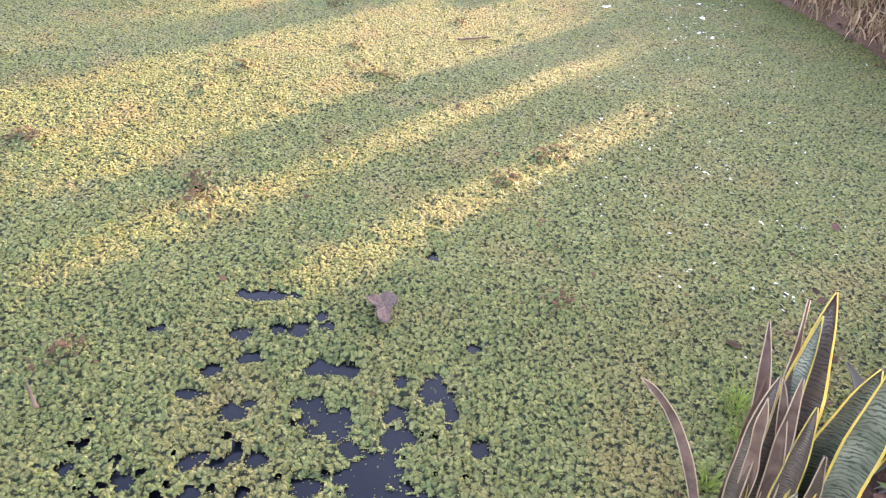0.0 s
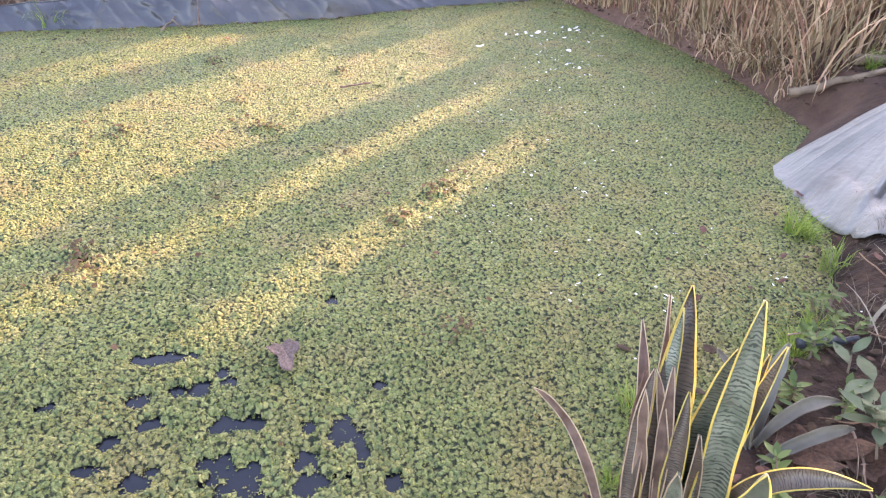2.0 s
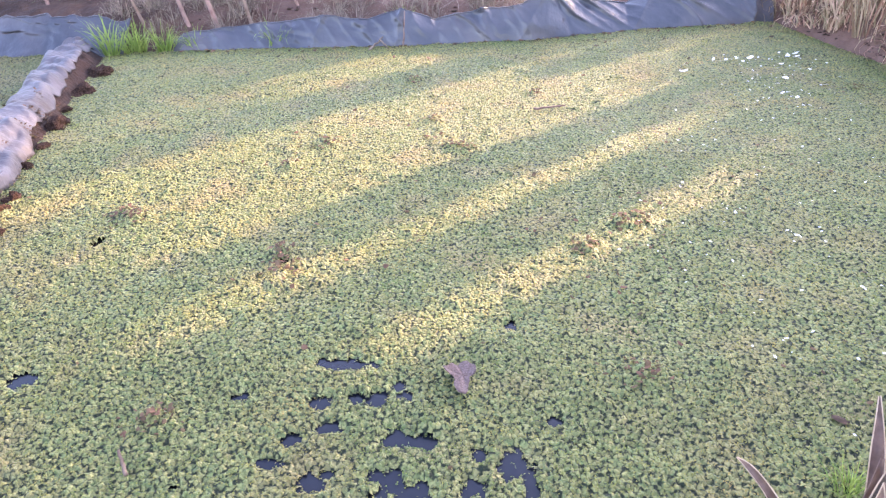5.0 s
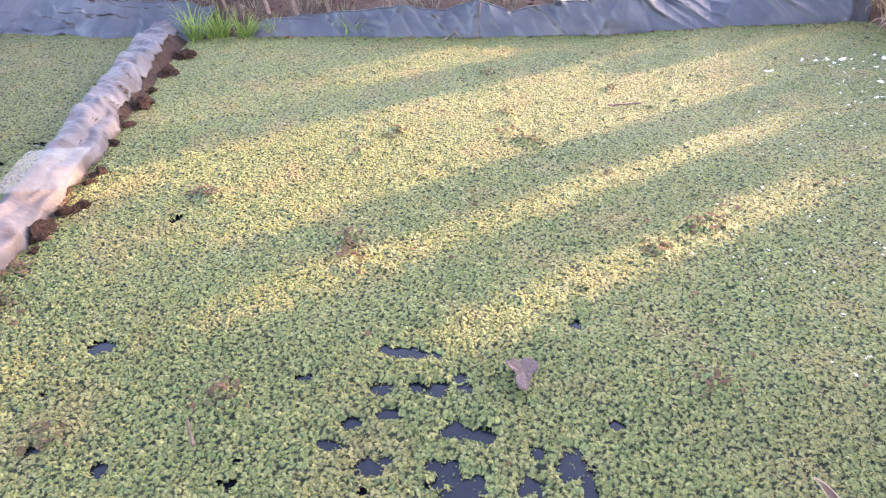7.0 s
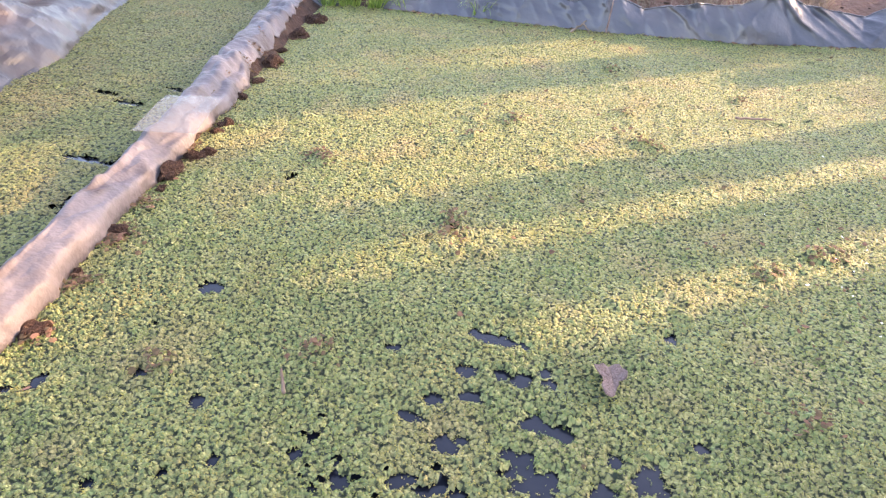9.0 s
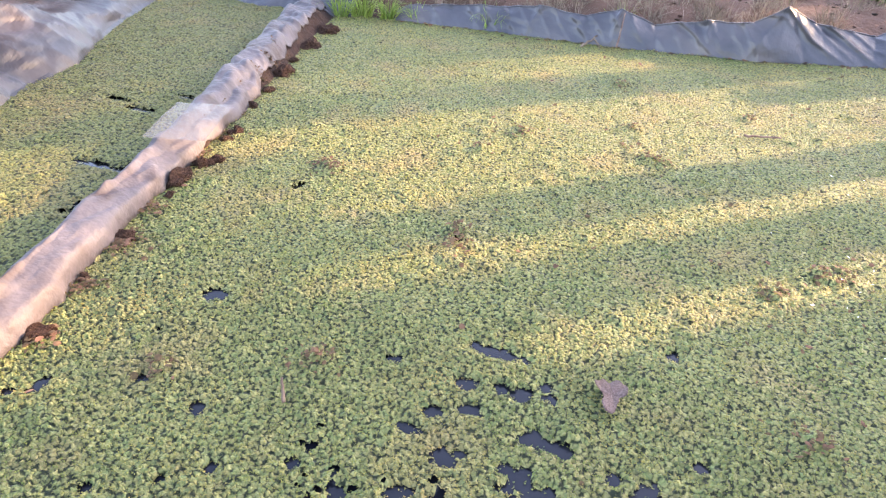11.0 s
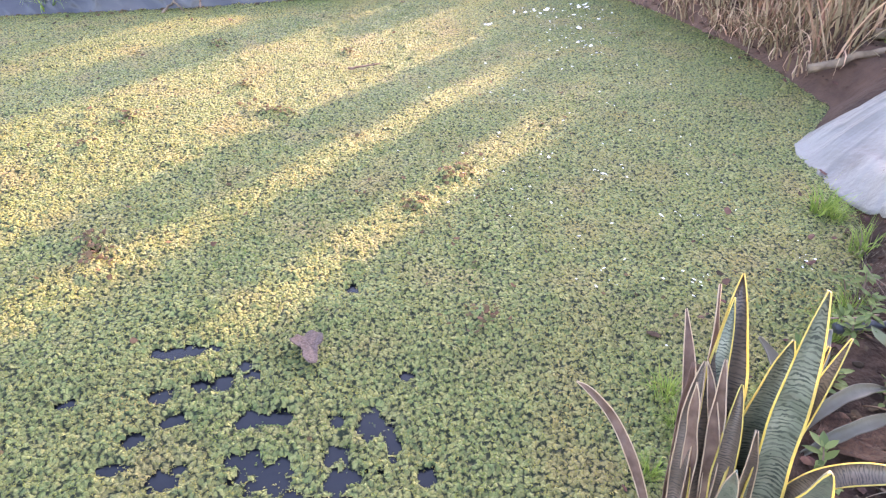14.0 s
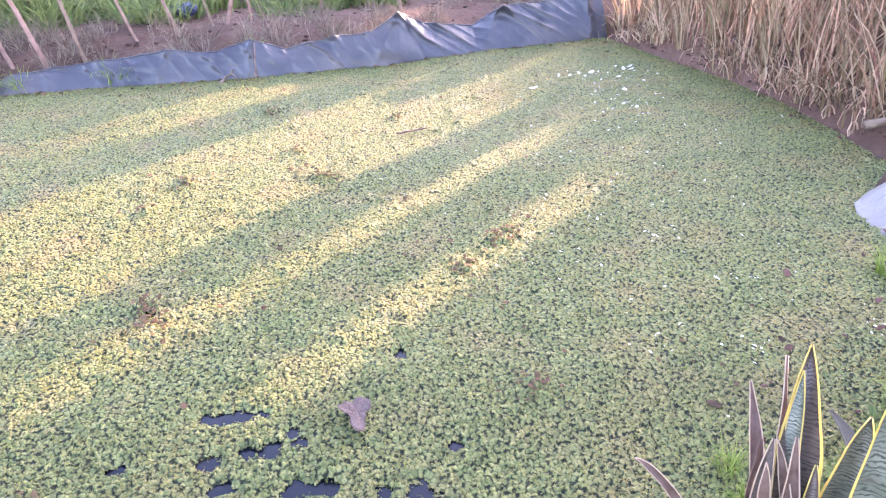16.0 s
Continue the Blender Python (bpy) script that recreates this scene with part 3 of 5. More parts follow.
knots /= knots[-1]
cx, cy = np.interp(along, knots, rx), np.interp(along, knots, ry)
tx, ty = np.gradient(cx[:, 0])[:, None], np.gradient(cy[:, 0])[:, None]
length = np.hypot(tx, ty)
nx, ny = ty / length, -tx / length
across = np.linspace(-1, 1, 40)[None, :]
wrinkle = 0.016 * facets(cx + across * 0.14, cy + across * 0.06, 4, 91) + 0.003 * facets(cx + across * 0.15, cy, 13, 90) + 0.008 * (0.3 - np.abs(rough(cx + across * 0.16, cy, 9, 92, 2))) + 0.02 * np.sin(along * 95 + 5 * rough(cx, cy, 2, 92) + 2.5 * across) * smooth(0.42, 0.6, along) + 0.008 * facets(cx + 0.3 * across, cy - 0.2 * across, 7, 96)
half = np.interp(along, [0, 0.3, 0.6, 1], [0.11, 0.125, 0.15, 0.185]) + 0.025 * rough(cx, cy, 2.2, 93) + 0.055 * np.maximum(across, 0) * rough(cx, cy, 5, 95, 3) + 0.02 * np.minimum(across, 0) * rough(cx, cy, 6, 98, 3)
top = 0.125 + 0.02 * rough(cx, cy, 1.6, 94)
wide = half * np.where(across < 0, 0.85, 0.8)
pts = np.stack([cx + nx * wide * across, cy + ny * wide * across, -0.05 + (top + 0.05) * np.sqrt(np.clip(1 - np.abs(across) ** 7, 0, 1)) - 0.03 * across * (1 - across ** 4) + wrinkle * (1 - np.abs(across) ** 3)], -1)
ridge = new("ridge_liner", grid_mesh("ridge_liner", over_ground(pts, 0.008, np.maximum(wrinkle, 0)), M_LINER_PALE))
ridge.modifiers.new("thick", "SOLIDIFY").thickness = 0.004
tagged(ridge, "dusty pale plastic sheet wrapped over the ridge between ponds", "pond liner")

# The clear panel that lies over the ridge
bm = bmesh.new()
bmesh.ops.create_grid(bm, x_segments=10, y_segments=10, size=0.5)
for vert in bm.verts:
    vert.co.x, vert.co.y = vert.co.x * 0.33, vert.co.y * 0.5
    vert.co.z = 0.01 * math.sin(vert.co.x * 9) + 0.008 * math.sin(vert.co.y * 7 + 1)
data = bpy.data.meshes.new("plastic_panel")
bm.to_mesh(data)
bm.free()
data.materials.append(M_PANE)
panel = new("clear_sheet", data)
panel.matrix_world = pose(-2.76, 2.76, 0.19, 1, 4, 21)
tagged(panel, "thin milky clear plastic sheet lying across the ridge", "plastic sheet")

# The side pond's outer liner
u = np.linspace(0, 1, 280)[None, :]
v = np.linspace(0, 1, 60)[:, None]
lx, ly = np.interp(u, [0, 0.25, 0.45, 0.65, 0.85, 1], [-3.64, -4.25, -4.62, -5.14, -5.7, -6.04]), np.interp(u, [0, 0.25, 0.45, 0.65, 0.85, 1], [1.5, 2.66, 3.3, 4.25, 5.3, 6.0])
fold = 0.13 * facets(u * 5, v * 1.2, 1.3, 101) + 0.075 * facets(u * 5 + 0.4 * v, v * 1.2, 2.4, 102) + 0.022 * facets(u * 5 + 0.6 * v, v * 1.2, 5, 103) + 0.008 * facets(u * 5, v * 1.2, 12, 108) + 0.05 * (0.35 - np.abs(rough(u * 9 + 0.8 * v, v * 1.2, 1, 104, 2)))
pts = np.stack([lx + 0.06 - v * 0.72 + 0.6 * fold, ly + 0.02 - v * 0.28 + 0.3 * fold, -0.05 + 0.58 * v ** 0.75 + fold * (0.25 + v) * 1.1], -1)
side_liner = new("pond_liner", grid_mesh("pond_liner", over_ground(pts, 0.012, 0.5 * np.maximum(fold, 0)), M_LINER_SIDE, False))
side_liner.modifiers.new("thick", "SOLIDIFY").thickness = 0.004
hem(side_liner, pts[-1], 0.009, M_LINER_SIDE)
tagged(side_liner, "creased dusty grey plastic liner on the side pond's bank", "pond liner")
u = np.linspace(-6.2, -3.7, 180)[None, :]
v = np.linspace(0, 1, 30)[:, None]
fold = 0.03 * rough(u * 1.0 + v, v * 2, 4, 105) + 0.06 * facets(u, v * 0.5, 3, 106) + 0.05 * (0.3 - np.abs(rough(u + 0.2 * v, v * 0.3, 5, 107, 2)))
pts = np.stack([u + 0 * v, 6.02 + 0.05 * np.sin(u * 3) + 0.3 * v + fold, -0.05 + 0.36 * v ** 0.8 + fold * v], -1)
side_far = new("pond_liner", grid_mesh("pond_liner", over_ground(pts, 0.012, 0.5 * np.maximum(fold, 0)), M_LINER))
side_far.modifiers.new("thick", "SOLIDIFY").thickness = 0.004
hem(side_far, pts[-1], 0.007, M_LINER)
tagged(side_far, "grey plastic liner along the end of the side pond", "pond liner")

# The white sheet that hangs from the mound into the pond
u = np.linspace(0, 1, 240)[None, :]
v = np.linspace(0, 1, 46)[:, None]
fx, fy = np.interp(u, [0, 0.2, 0.35, 0.5, 0.65, 0.78, 0.88, 1], [2.62, 2.45, 2.36, 2.34, 2.3, 2.25, 2.36, 2.6]), np.interp(u, [0, 0.2, 0.35, 0.5, 0.65, 0.78, 0.88, 1], [3.24, 3.11, 2.93, 2.72, 2.42, 2.15, 2.07, 2.16])
fz = np.interp(u, [0, 0.6, 0.75, 1], [-0.03, -0.02, 0.06, 0.11])
hx, hy, hz = 3.1 - 0.05 * u, 3.05 - 0.3 * u, 0.46 + 0.04 * u + 0.02 * np.sin(9 * u)
w = v ** 0.9
pleat = -0.06 * np.exp(-((u - 0.73 - 0.05 * v) / 0.011) ** 2) - 0.045 * np.exp(-((u - 0.9 - 0.02 * v) / 0.014) ** 2) + 0.035 * np.exp(-((u - 0.69 - 0.05 * v) / 0.03) ** 2) + 0.03 * np.exp(-((u - 0.78 - 0.05 * v) / 0.025) ** 2)
pleat = pleat + 0.03 * facets(u * 1.2 + 0.3 * v, v * 0.5, 4, 119) + 0.02 * rough(u * 7, v * 0.7, 1, 113) + 0.03 * np.abs(rough(u * 16, v * 0.4, 1, 111, 2)) + 0.012 * np.abs(rough(u * 44, v * 0.6, 1, 115, 2)) + 0.03 * smooth(0.3, 0, v) * rough(u * 14, v, 1, 117)
pleat = pleat * (1 - 0.72 * v) * smooth(0, 0.12, u) * (0.35 + 0.65 * smooth(0, 0.25, v))
pts = np.stack([fx + (hx - fx) * w - pleat, fy + (hy - fy) * w - 0.7 * pleat, fz + (hz - fz) * v ** 0.95 + 0.35 * pleat + 0.05 * np.sin(np.pi * v)], -1)
sheet = new("plastic_sheet", grid_mesh("plastic_sheet", over_ground(pts, 0.02, np.maximum(pleat, 0)), M_SHEET))
sheet.modifiers.new("thick", "SOLIDIFY").thickness = 0.004
hem(sheet, pts[-1], 0.008, M_SHEET)
tagged(sheet, "pleated whitish plastic sheet draped from the earth mound", "plastic sheet")

# ---- dry reeds on the far-side bank ----
reed_kinds = []
for k in range(5):
    data = tuft("reed_clump", M_STRAW, 22, 0.15, 1.25, 0.018, 0.19, 0.55, 200 + k, 6, other=M_REED_BROWN, share=0.5)
    reed_kinds.append(data)
droop_kinds = [tuft("drooping_reeds", M_STRAW, 18, 0.1, 0.5, 0.014, 0.5, 2.2, 230 + k, 6, other=M_REED_BROWN, share=0.4) for k in range(3)]
green_kinds = [tuft("reed_clump", M_GRASS, 40, 0.1, 0.8, 0.018, 0.3, 1.2, 240 + k, 5) for k in range(2)]
bank_x = lambda y: float(np.interp(y, [3.4, 3.6, 4.2, 4.9, 5.7, 6.6, 7.42], [3.2, 3.15, 3.2, 3.2, 3.08, 2.85, 2.7]))
g = np.random.default_rng(5)
for row, (gap, inset, high) in enumerate([(0.34, 0.06, 0.7), (0.27, 0.2, 0.9), (0.26, 0.38, 1.0), (0.28, 0.6, 0.95), (0.36, 0.95, 0.85)]):
    y = 3.95 + 0.1 * row
    while y < 7.9:
        x = bank_x(y) + inset + g.normal(0, 0.05)
        pick = g.uniform()
        data, name, label = (green_kinds[int(g.integers(2))], "reed_clump", "clump of green reeds among dry ones on the bank") if pick > 0.9 and y < 6.6 else (reed_kinds[int(g.integers(5))], "reed_clump", "tall clump of dry straw-coloured reeds on the bank")
        ob = new(name, data)
        s = high * g.uniform(0.8, 1.12)
        ob.matrix_world = pose(x, y, soil(x, y), 0, 0, g.uniform(0, 360)) @ Matrix.Diagonal((1, 1, s, 1))
        tagged(ob, label, "reeds", group="dry reeds on the bank")
        y += gap * g.uniform(0.7, 1.3)
for k in range(40):
    y = g.uniform(3.9, 7.5)
    x = bank_x(y) + g.uniform(-0.1, 0.05)
    ob = new("drooping_reeds", droop_kinds[k % 3])
    ob.matrix_world = pose(x, y, max(0.03, soil(x, y)), 0, 0, g.uniform(0, 360))
    tagged(ob, "bent dry reed blades hanging towards the water", "reeds", group="dry reeds on the bank")
brush_kinds = [tuft("dry_brush", M_STRAW_DARK, 160, 0.3, 0.75, 0.012, 0.5, 1.0, 260 + k, 5) for k in range(3)]
for k in range(60):
    x, y = (g.uniform(4.3, 7.5), g.uniform(3.6, 8.5)) if k < 34 else (g.uniform(4.0, 5.6), g.uniform(3.7, 5.4))
    ob = new("dry_brush", brush_kinds[k % 3])
    ob.matrix_world = pose(x, y, soil(x, y), 0, 0, g.uniform(0, 360))
    tagged(ob, "low tangle of dry brown brush behind the reeds", "brush", group="dry brush behind the reeds")


stalks = tuft("dry_stalks", M_REED_BROWN, 46, 0.2, 0.75, 0.026, 0.05, 0.15, 290, 4, other=M_STRAW_DARK, share=0.5)
for k in range(9):
    x, y = -5.15 - 0.11 * k + g.normal(0, 0.04), 3.1 + 0.24 * k
    ob = new("dry_stalks", stalks)
    ob.matrix_world = pose(x - 0.25, y, soil(x - 0.25, y), 0, 0, 77 * k)
    tagged(ob, "upright dry brown stalks standing behind the side pond's liner", "stalks", group="dry stalks behind the liner")


# ---- unseen columnar trees, added to shade the pond ----
def column_tree(s, width, high, seed, low=0.25, density=2400, leaf=0.07, girth=0.07):
    """An unseen narrow tree, s metres sideways from the sun's line through the origin."""
    q = np.random.default_rng(seed)
    far_off = 13.0 + q.uniform(-0.4, 0.4)
    x, y = 0.7071 * (far_off + s), 0.7071 * (far_off - s)
    tree = new("unseen_tree")
    tree.location = (x, y, soil(x, y))
    bm = bmesh.new()
    bmesh.ops.create_cone(bm, cap_ends=True, segments=10, radius1=girth, radius2=girth / 3, depth=high, matrix=Matrix.Translation((0, 0, high / 2 - 0.05)))
    part("trunk", bm, M_BARK, tree)
    n = int(density * (high - low) * max(width, 0.3))
    z = q.uniform(low, high, n)
    a, r = q.uniform(0, 2 * np.pi, n), width / 2 * np.sqrt(q.uniform(0, 1, n)) * (1 - 0.25 * smooth(high - 0.6, high, z))
    c = np.stack([r * np.cos(a), r * np.sin(a), z], 1)
    d1, d2 = q.normal(0, 1, (n, 3)), q.normal(0, 1, (n, 3))
    d1 /= np.linalg.norm(d1, axis=1)[:, None]
    d2 -= (d1 * d2).sum(1)[:, None] * d1
    d2 /= np.linalg.norm(d2, axis=1)[:, None]
    size = q.uniform(0.7, 1.3, n)[:, None] * leaf
    verts = np.stack([c - d1 * size, c + d2 * size * 0.4, c + d1 * size, c - d2 * size * 0.4], 1).reshape(-1, 3)
    k = np.arange(n)[:, None, None] * 4
    tris = (k + np.array([[0, 1, 2], [0, 2, 3]])[None]).reshape(-1, 3)
    crown = new("crown", tri_mesh("crown", verts, tris, M_LEAF))
    crown.parent = tree
    tagged(tree, "unseen narrow leafy tree added to shade the pond", "tree", group="row of trees behind the reeds")


SHADES = [(-2.05, 0.43, 4.15), (-2.69, 0.42, 3.85), (-3.85, 0.5, 2.7), (-4.37, 0.52, 4.15), (-5.47, 0.52, 3.95), (-5.85, 0.6, 3.95), (-6.3, 0.75, 4.05), (-6.95, 0.8, 4.2), (-7.6, 0.8, 4.4), (-1.31, 0.64, 4.95), (-0.8, 0.75, 4.1), (-0.45, 0.7, 3.9), (-0.2, 0.8, 3.95), (0.12, 0.7, 3.85), (0.4, 0.8, 3.95), (1.0, 0.8, 4.0), (1.7, 0.8, 4.3)]
for k, (s, width, high) in enumerate(SHADES):
    column_tree(s, width, high, 300 + k)
# High crowns on thin poles, added out of view to block or dim the sun.
column_tree(-1.74, 0.44, 5.0, 330, 3.8, 4500, girth=0.014)
for k, (s, width, low, high) in enumerate([(-3.5, 0.6, 3.85, 4.2), (-3.1, 0.6, 3.8, 4.2), (-2.7, 0.6, 3.8, 4.15), (-2.3, 0.6, 3.9, 4.15), (-4.95, 0.8, 2.9, 4.2), (-5.5, 1.0, 4.1, 5.1)]):
    column_tree(s, width, high, 340 + k, low, 5200 if low < 4.0 else 2200, 0.023, 0.012)

# ---- far bank: fence stakes, straw, green growth ----


def stake(x, y, lean, turn, high, radius):
    bm = bmesh.new()
    bmesh.ops.create_cone(bm, cap_ends=True, segments=10, radius1=radius * 1.15, radius2=radius * 0.8, depth=high, matrix=Matrix.Translation((0, 0, high / 2 - 0.12)))
    bmesh.ops.subdivide_edges(bm, edges=[e for e in bm.edges if abs(e.verts[0].co.z - e.verts[1].co.z) > high / 2], cuts=5)
    for vert in bm.verts:
        vert.co.x += 0.012 * math.sin(vert.co.z * 5 + turn)
        vert.co.y += 0.01 * math.cos(vert.co.z * 4 + 2 * turn)
    data = bpy.data.meshes.new("fence_stake")
    bm.to_mesh(data)
    bm.free()
    data.materials.append(M_STAKE)
    ob = new("fence_stake", data)
    ob.matrix_world = pose(x, y, soil(x, y), 0, -lean, turn)
    return tagged(ob, "thin leaning wooden fence stake in the far bank", "stake", group="fence stakes on the far bank")


for x, y, lean in [(-4.85, 6.85, 14), (-4.45, 6.95, 16), (-3.7, 6.55, 17), (-3.25, 6.58, 15), (-2.95, 6.6, 18), (-2.63, 6.66, 16), (-2.24, 6.95, 17), (-1.88, 7.05, 12), (-1.57, 7.22, 18), (-1.45, 7.3, -14), (-1.24, 7.4, 4), (-0.5, 7.5, 8), (0.3, 7.7, 12)]:
    stake(x, y, lean + g.uniform(-5, 5), g.uniform(-30, 30), g.uniform(1.2, 1.6), g.uniform(0.012, 0.02))

low_kinds = [tuft("grass_clump", M_GRASS, 110, 0.22, 0.42, 0.02, 0.5, 1.4, 400 + k, 4) for k in range(4)]
for k in range(260):
    x = g.uniform(-9.5, 2.4)
    y = float(far_liner(x)) + 1.2 + 6 * g.uniform() ** 1.4
    ob = new("grass_clump", low_kinds[k % 4])
    ob.matrix_world = pose(x, y, soil(x, y), 0, 0, g.uniform(0, 360)) @ Matrix.Diagonal((1.2, 1.2, g.uniform(0.7, 1.3), 1))
    tagged(ob, "bright green sunlit grass clump behind the fence", "grass", group="grass behind the fence")


for k in range(90):
    x, y = g.uniform(5.6, 12), g.uniform(2.5, 10)
    ob = new("grass_clump", low_kinds[k % 4])
    ob.matrix_world = pose(x, y, soil(x, y), 0, 0, g.uniform(0, 360)) @ Matrix.Diagonal((1.5, 1.5, g.uniform(0.6, 1.1), 1))
    tagged(ob, "sunlit green grass clump in the field behind the reeds", "grass", group="grass in the field")


def leafy_plant(name, label, category, x, y, high, spread, leaves, size, material, seed, group="", single=False):
    """Stems with broad leaves set along them; each leaf a part of its own where single."""
    q = np.random.default_rng(seed)
    plant = new(name)
    plant.location = (x, y, soil(x, y))
    verts, faces = [], []
    stems = max(2, leaves // 14)
    for k in range(stems):
        a, reach = q.uniform(0, 2 * np.pi), spread * q.uniform(0.3, 1)
        tip = np.array([reach * math.cos(a), reach * math.sin(a), high * q.uniform(0.6, 1)])
        base = np.array([0.03 * math.cos(a), 0.03 * math.sin(a), -0.03])
        sv, sf, first = [], [], 0
        for s in range(5):
            p = base + (tip - base) * s / 4 + np.array([0, 0, 0.12 * high * math.sin(math.pi * s / 4)])
            for c in range(4):
                sv.append(p + 0.006 * (1 - s / 6) * np.array([math.cos(c * 1.571), math.sin(c * 1.571), 0]))
        sf += [(first + 4 * s + c, first + 4 * s + (c + 1) % 4, first + 4 * s + 4 + (c + 1) % 4, first + 4 * s + 4 + c) for s in range(4) for c in range(4)]
        stem = new("stem", mesh("stem", sv, sf, M_BARK))
        stem.parent = plant
        for j in range(leaves // stems):
            f = q.uniform(0.25, 1)
            p = base + (tip - base) * f + np.array([0, 0, 0.12 * high * math.sin(math.pi * f)])
            b, rise = q.uniform(0, 2 * np.pi), q.uniform(-0.1, 0.9)
            d = np.array([math.cos(b) * math.cos(rise), math.sin(b) * math.cos(rise), math.sin(rise)])
            side = np.array([-math.sin(b), math.cos(b), 0.0])
            up = np.cross(d, side)
            ln, first = size * q.uniform(0.6, 1.2), len(verts)
            for s, wdt in enumerate((0.02, 0.15, 0.2, 0.14, 0.008)):
                c = p + d * ln * s / 4 - up * 0.0 + np.array([0, 0, -0.12 * ln * (s / 4) ** 2])
                verts += [c - side * wdt * ln + up * 0.05 * ln, c, c + side * wdt * ln + up * 0.05 * ln]
            for s in range(4):
                i = first + 3 * s
                faces += [(i, i + 1, i + 4, i + 3), (i + 1, i + 2, i + 5, i + 4)]
            if single:
                new("leaf", mesh("leaf", verts, faces, material, True)).parent = plant
                verts, faces = [], []
    if single:
        return tagged(plant, label, category, group=group)
    leaf = new("foliage", mesh("foliage", verts, faces, material, True))
    leaf.parent = plant
    return tagged(plant, label, category, group=group)


for k in range(26):
    x = g.uniform(-8, 2.0)
    y = float(far_liner(x)) + 1.35 + 3.2 * g.uniform()
    leafy_plant("low_shrub", "low leafy green shrub behind the fence stakes", "shrub", x, y, g.uniform(0.35, 0.6), 0.35, 90, 0.13, M_LEAF, 500 + k, "shrubs behind the fence")

# ---- snake plant ----


def snake_material(name, c1, c2, c3):
    """Grey-green blade with dark zigzag cross-bands."""
    m = mat(name, c1, c2, 14, c3=(0.13, 0.1, 0.07), c3_scale=9, c3_low=0.56, c3_high=0.72, rough=0.45, bump=0.15, bump_scale=120, spec=0.4)
    nt = m.node_tree
    n, link = nt.nodes, nt.links.new
    bsdf = n["Principled BSDF"]
    under = bsdf.inputs["Base Color"].links[0].from_socket
    uv = n.new("ShaderNodeTexCoord")
    wave = n.new("ShaderNodeTexWave")
    wave.wave_type, wave.bands_direction = "BANDS", "Y"
    wave.inputs["Scale"].default_value, wave.inputs["Distortion"].default_value = 1.0, 9.0
    wave.inputs["Detail"].default_value, wave.inputs["Detail Scale"].default_value = 3.0, 1.6
    place = n.new("ShaderNodeMapping")
    place.inputs["Scale"].default_value = (1.3, 22.0, 1)
    link(uv.outputs["UV"], place.inputs["Vector"])
    link(place.outputs[0], wave.inputs["Vector"])
    band = n.new("ShaderNodeMapRange")
    band.inputs[1].default_value, band.inputs[2].default_value = 0.5, 0.8
    link(wave.outputs["Fac"], band.inputs[0])
    patch = n.new("ShaderNodeTexNoise")
    patch.inputs["Scale"].default_value, patch.inputs["Detail"].default_value = 45, 3
    link(uv.outputs["Object"], patch.inputs["Vector"])
    broken = n.new("ShaderNodeMapRange")
    broken.inputs[1].default_value, broken.inputs[2].default_value, broken.inputs[3].default_value = 0.4, 0.6, 0.5
    link(patch.outputs["Fac"], broken.inputs[0])
    both = n.new("ShaderNodeMath")
    both.operation = "MULTIPLY"
    link(band.outputs[0], both.inputs[0])
    link(broken.outputs[0], both.inputs[1])
    mix = n.new("ShaderNodeMixRGB")
    link(both.outputs[0], mix.inputs[0])
    link(under, mix.inputs[1])
    mix.inputs[2].default_value = (*c3, 1)
    link(mix.outputs[0], bsdf.inputs["Base Color"])
    return m


M_SNAKE = snake_material("banded_leaf", (0.08, 0.093, 0.062), (0.185, 0.192, 0.14), (0.024, 0.032, 0.022))
M_DULL = snake_material("dull_leaf", (0.06, 0.042, 0.03), (0.13, 0.092, 0.068), (0.03, 0.023, 0.019))
M_PINK = mat("dried_leaf_pink", (0.11, 0.065, 0.047), (0.26, 0.165, 0.125), 22, rough=0.7, bump=0.4, bump_scale=90, through_light=0.35)
M_MARGIN = mat("yellow_margin", (0.72, 0.55, 0.14), (0.84, 0.7, 0.26), 9, rough=0.45, bump=0, through_light=0.6)
M_CREAM = mat("cream_margin", (0.42, 0.3, 0.2), (0.62, 0.47, 0.33), 9, rough=0.5, bump=0, through_light=0.4)


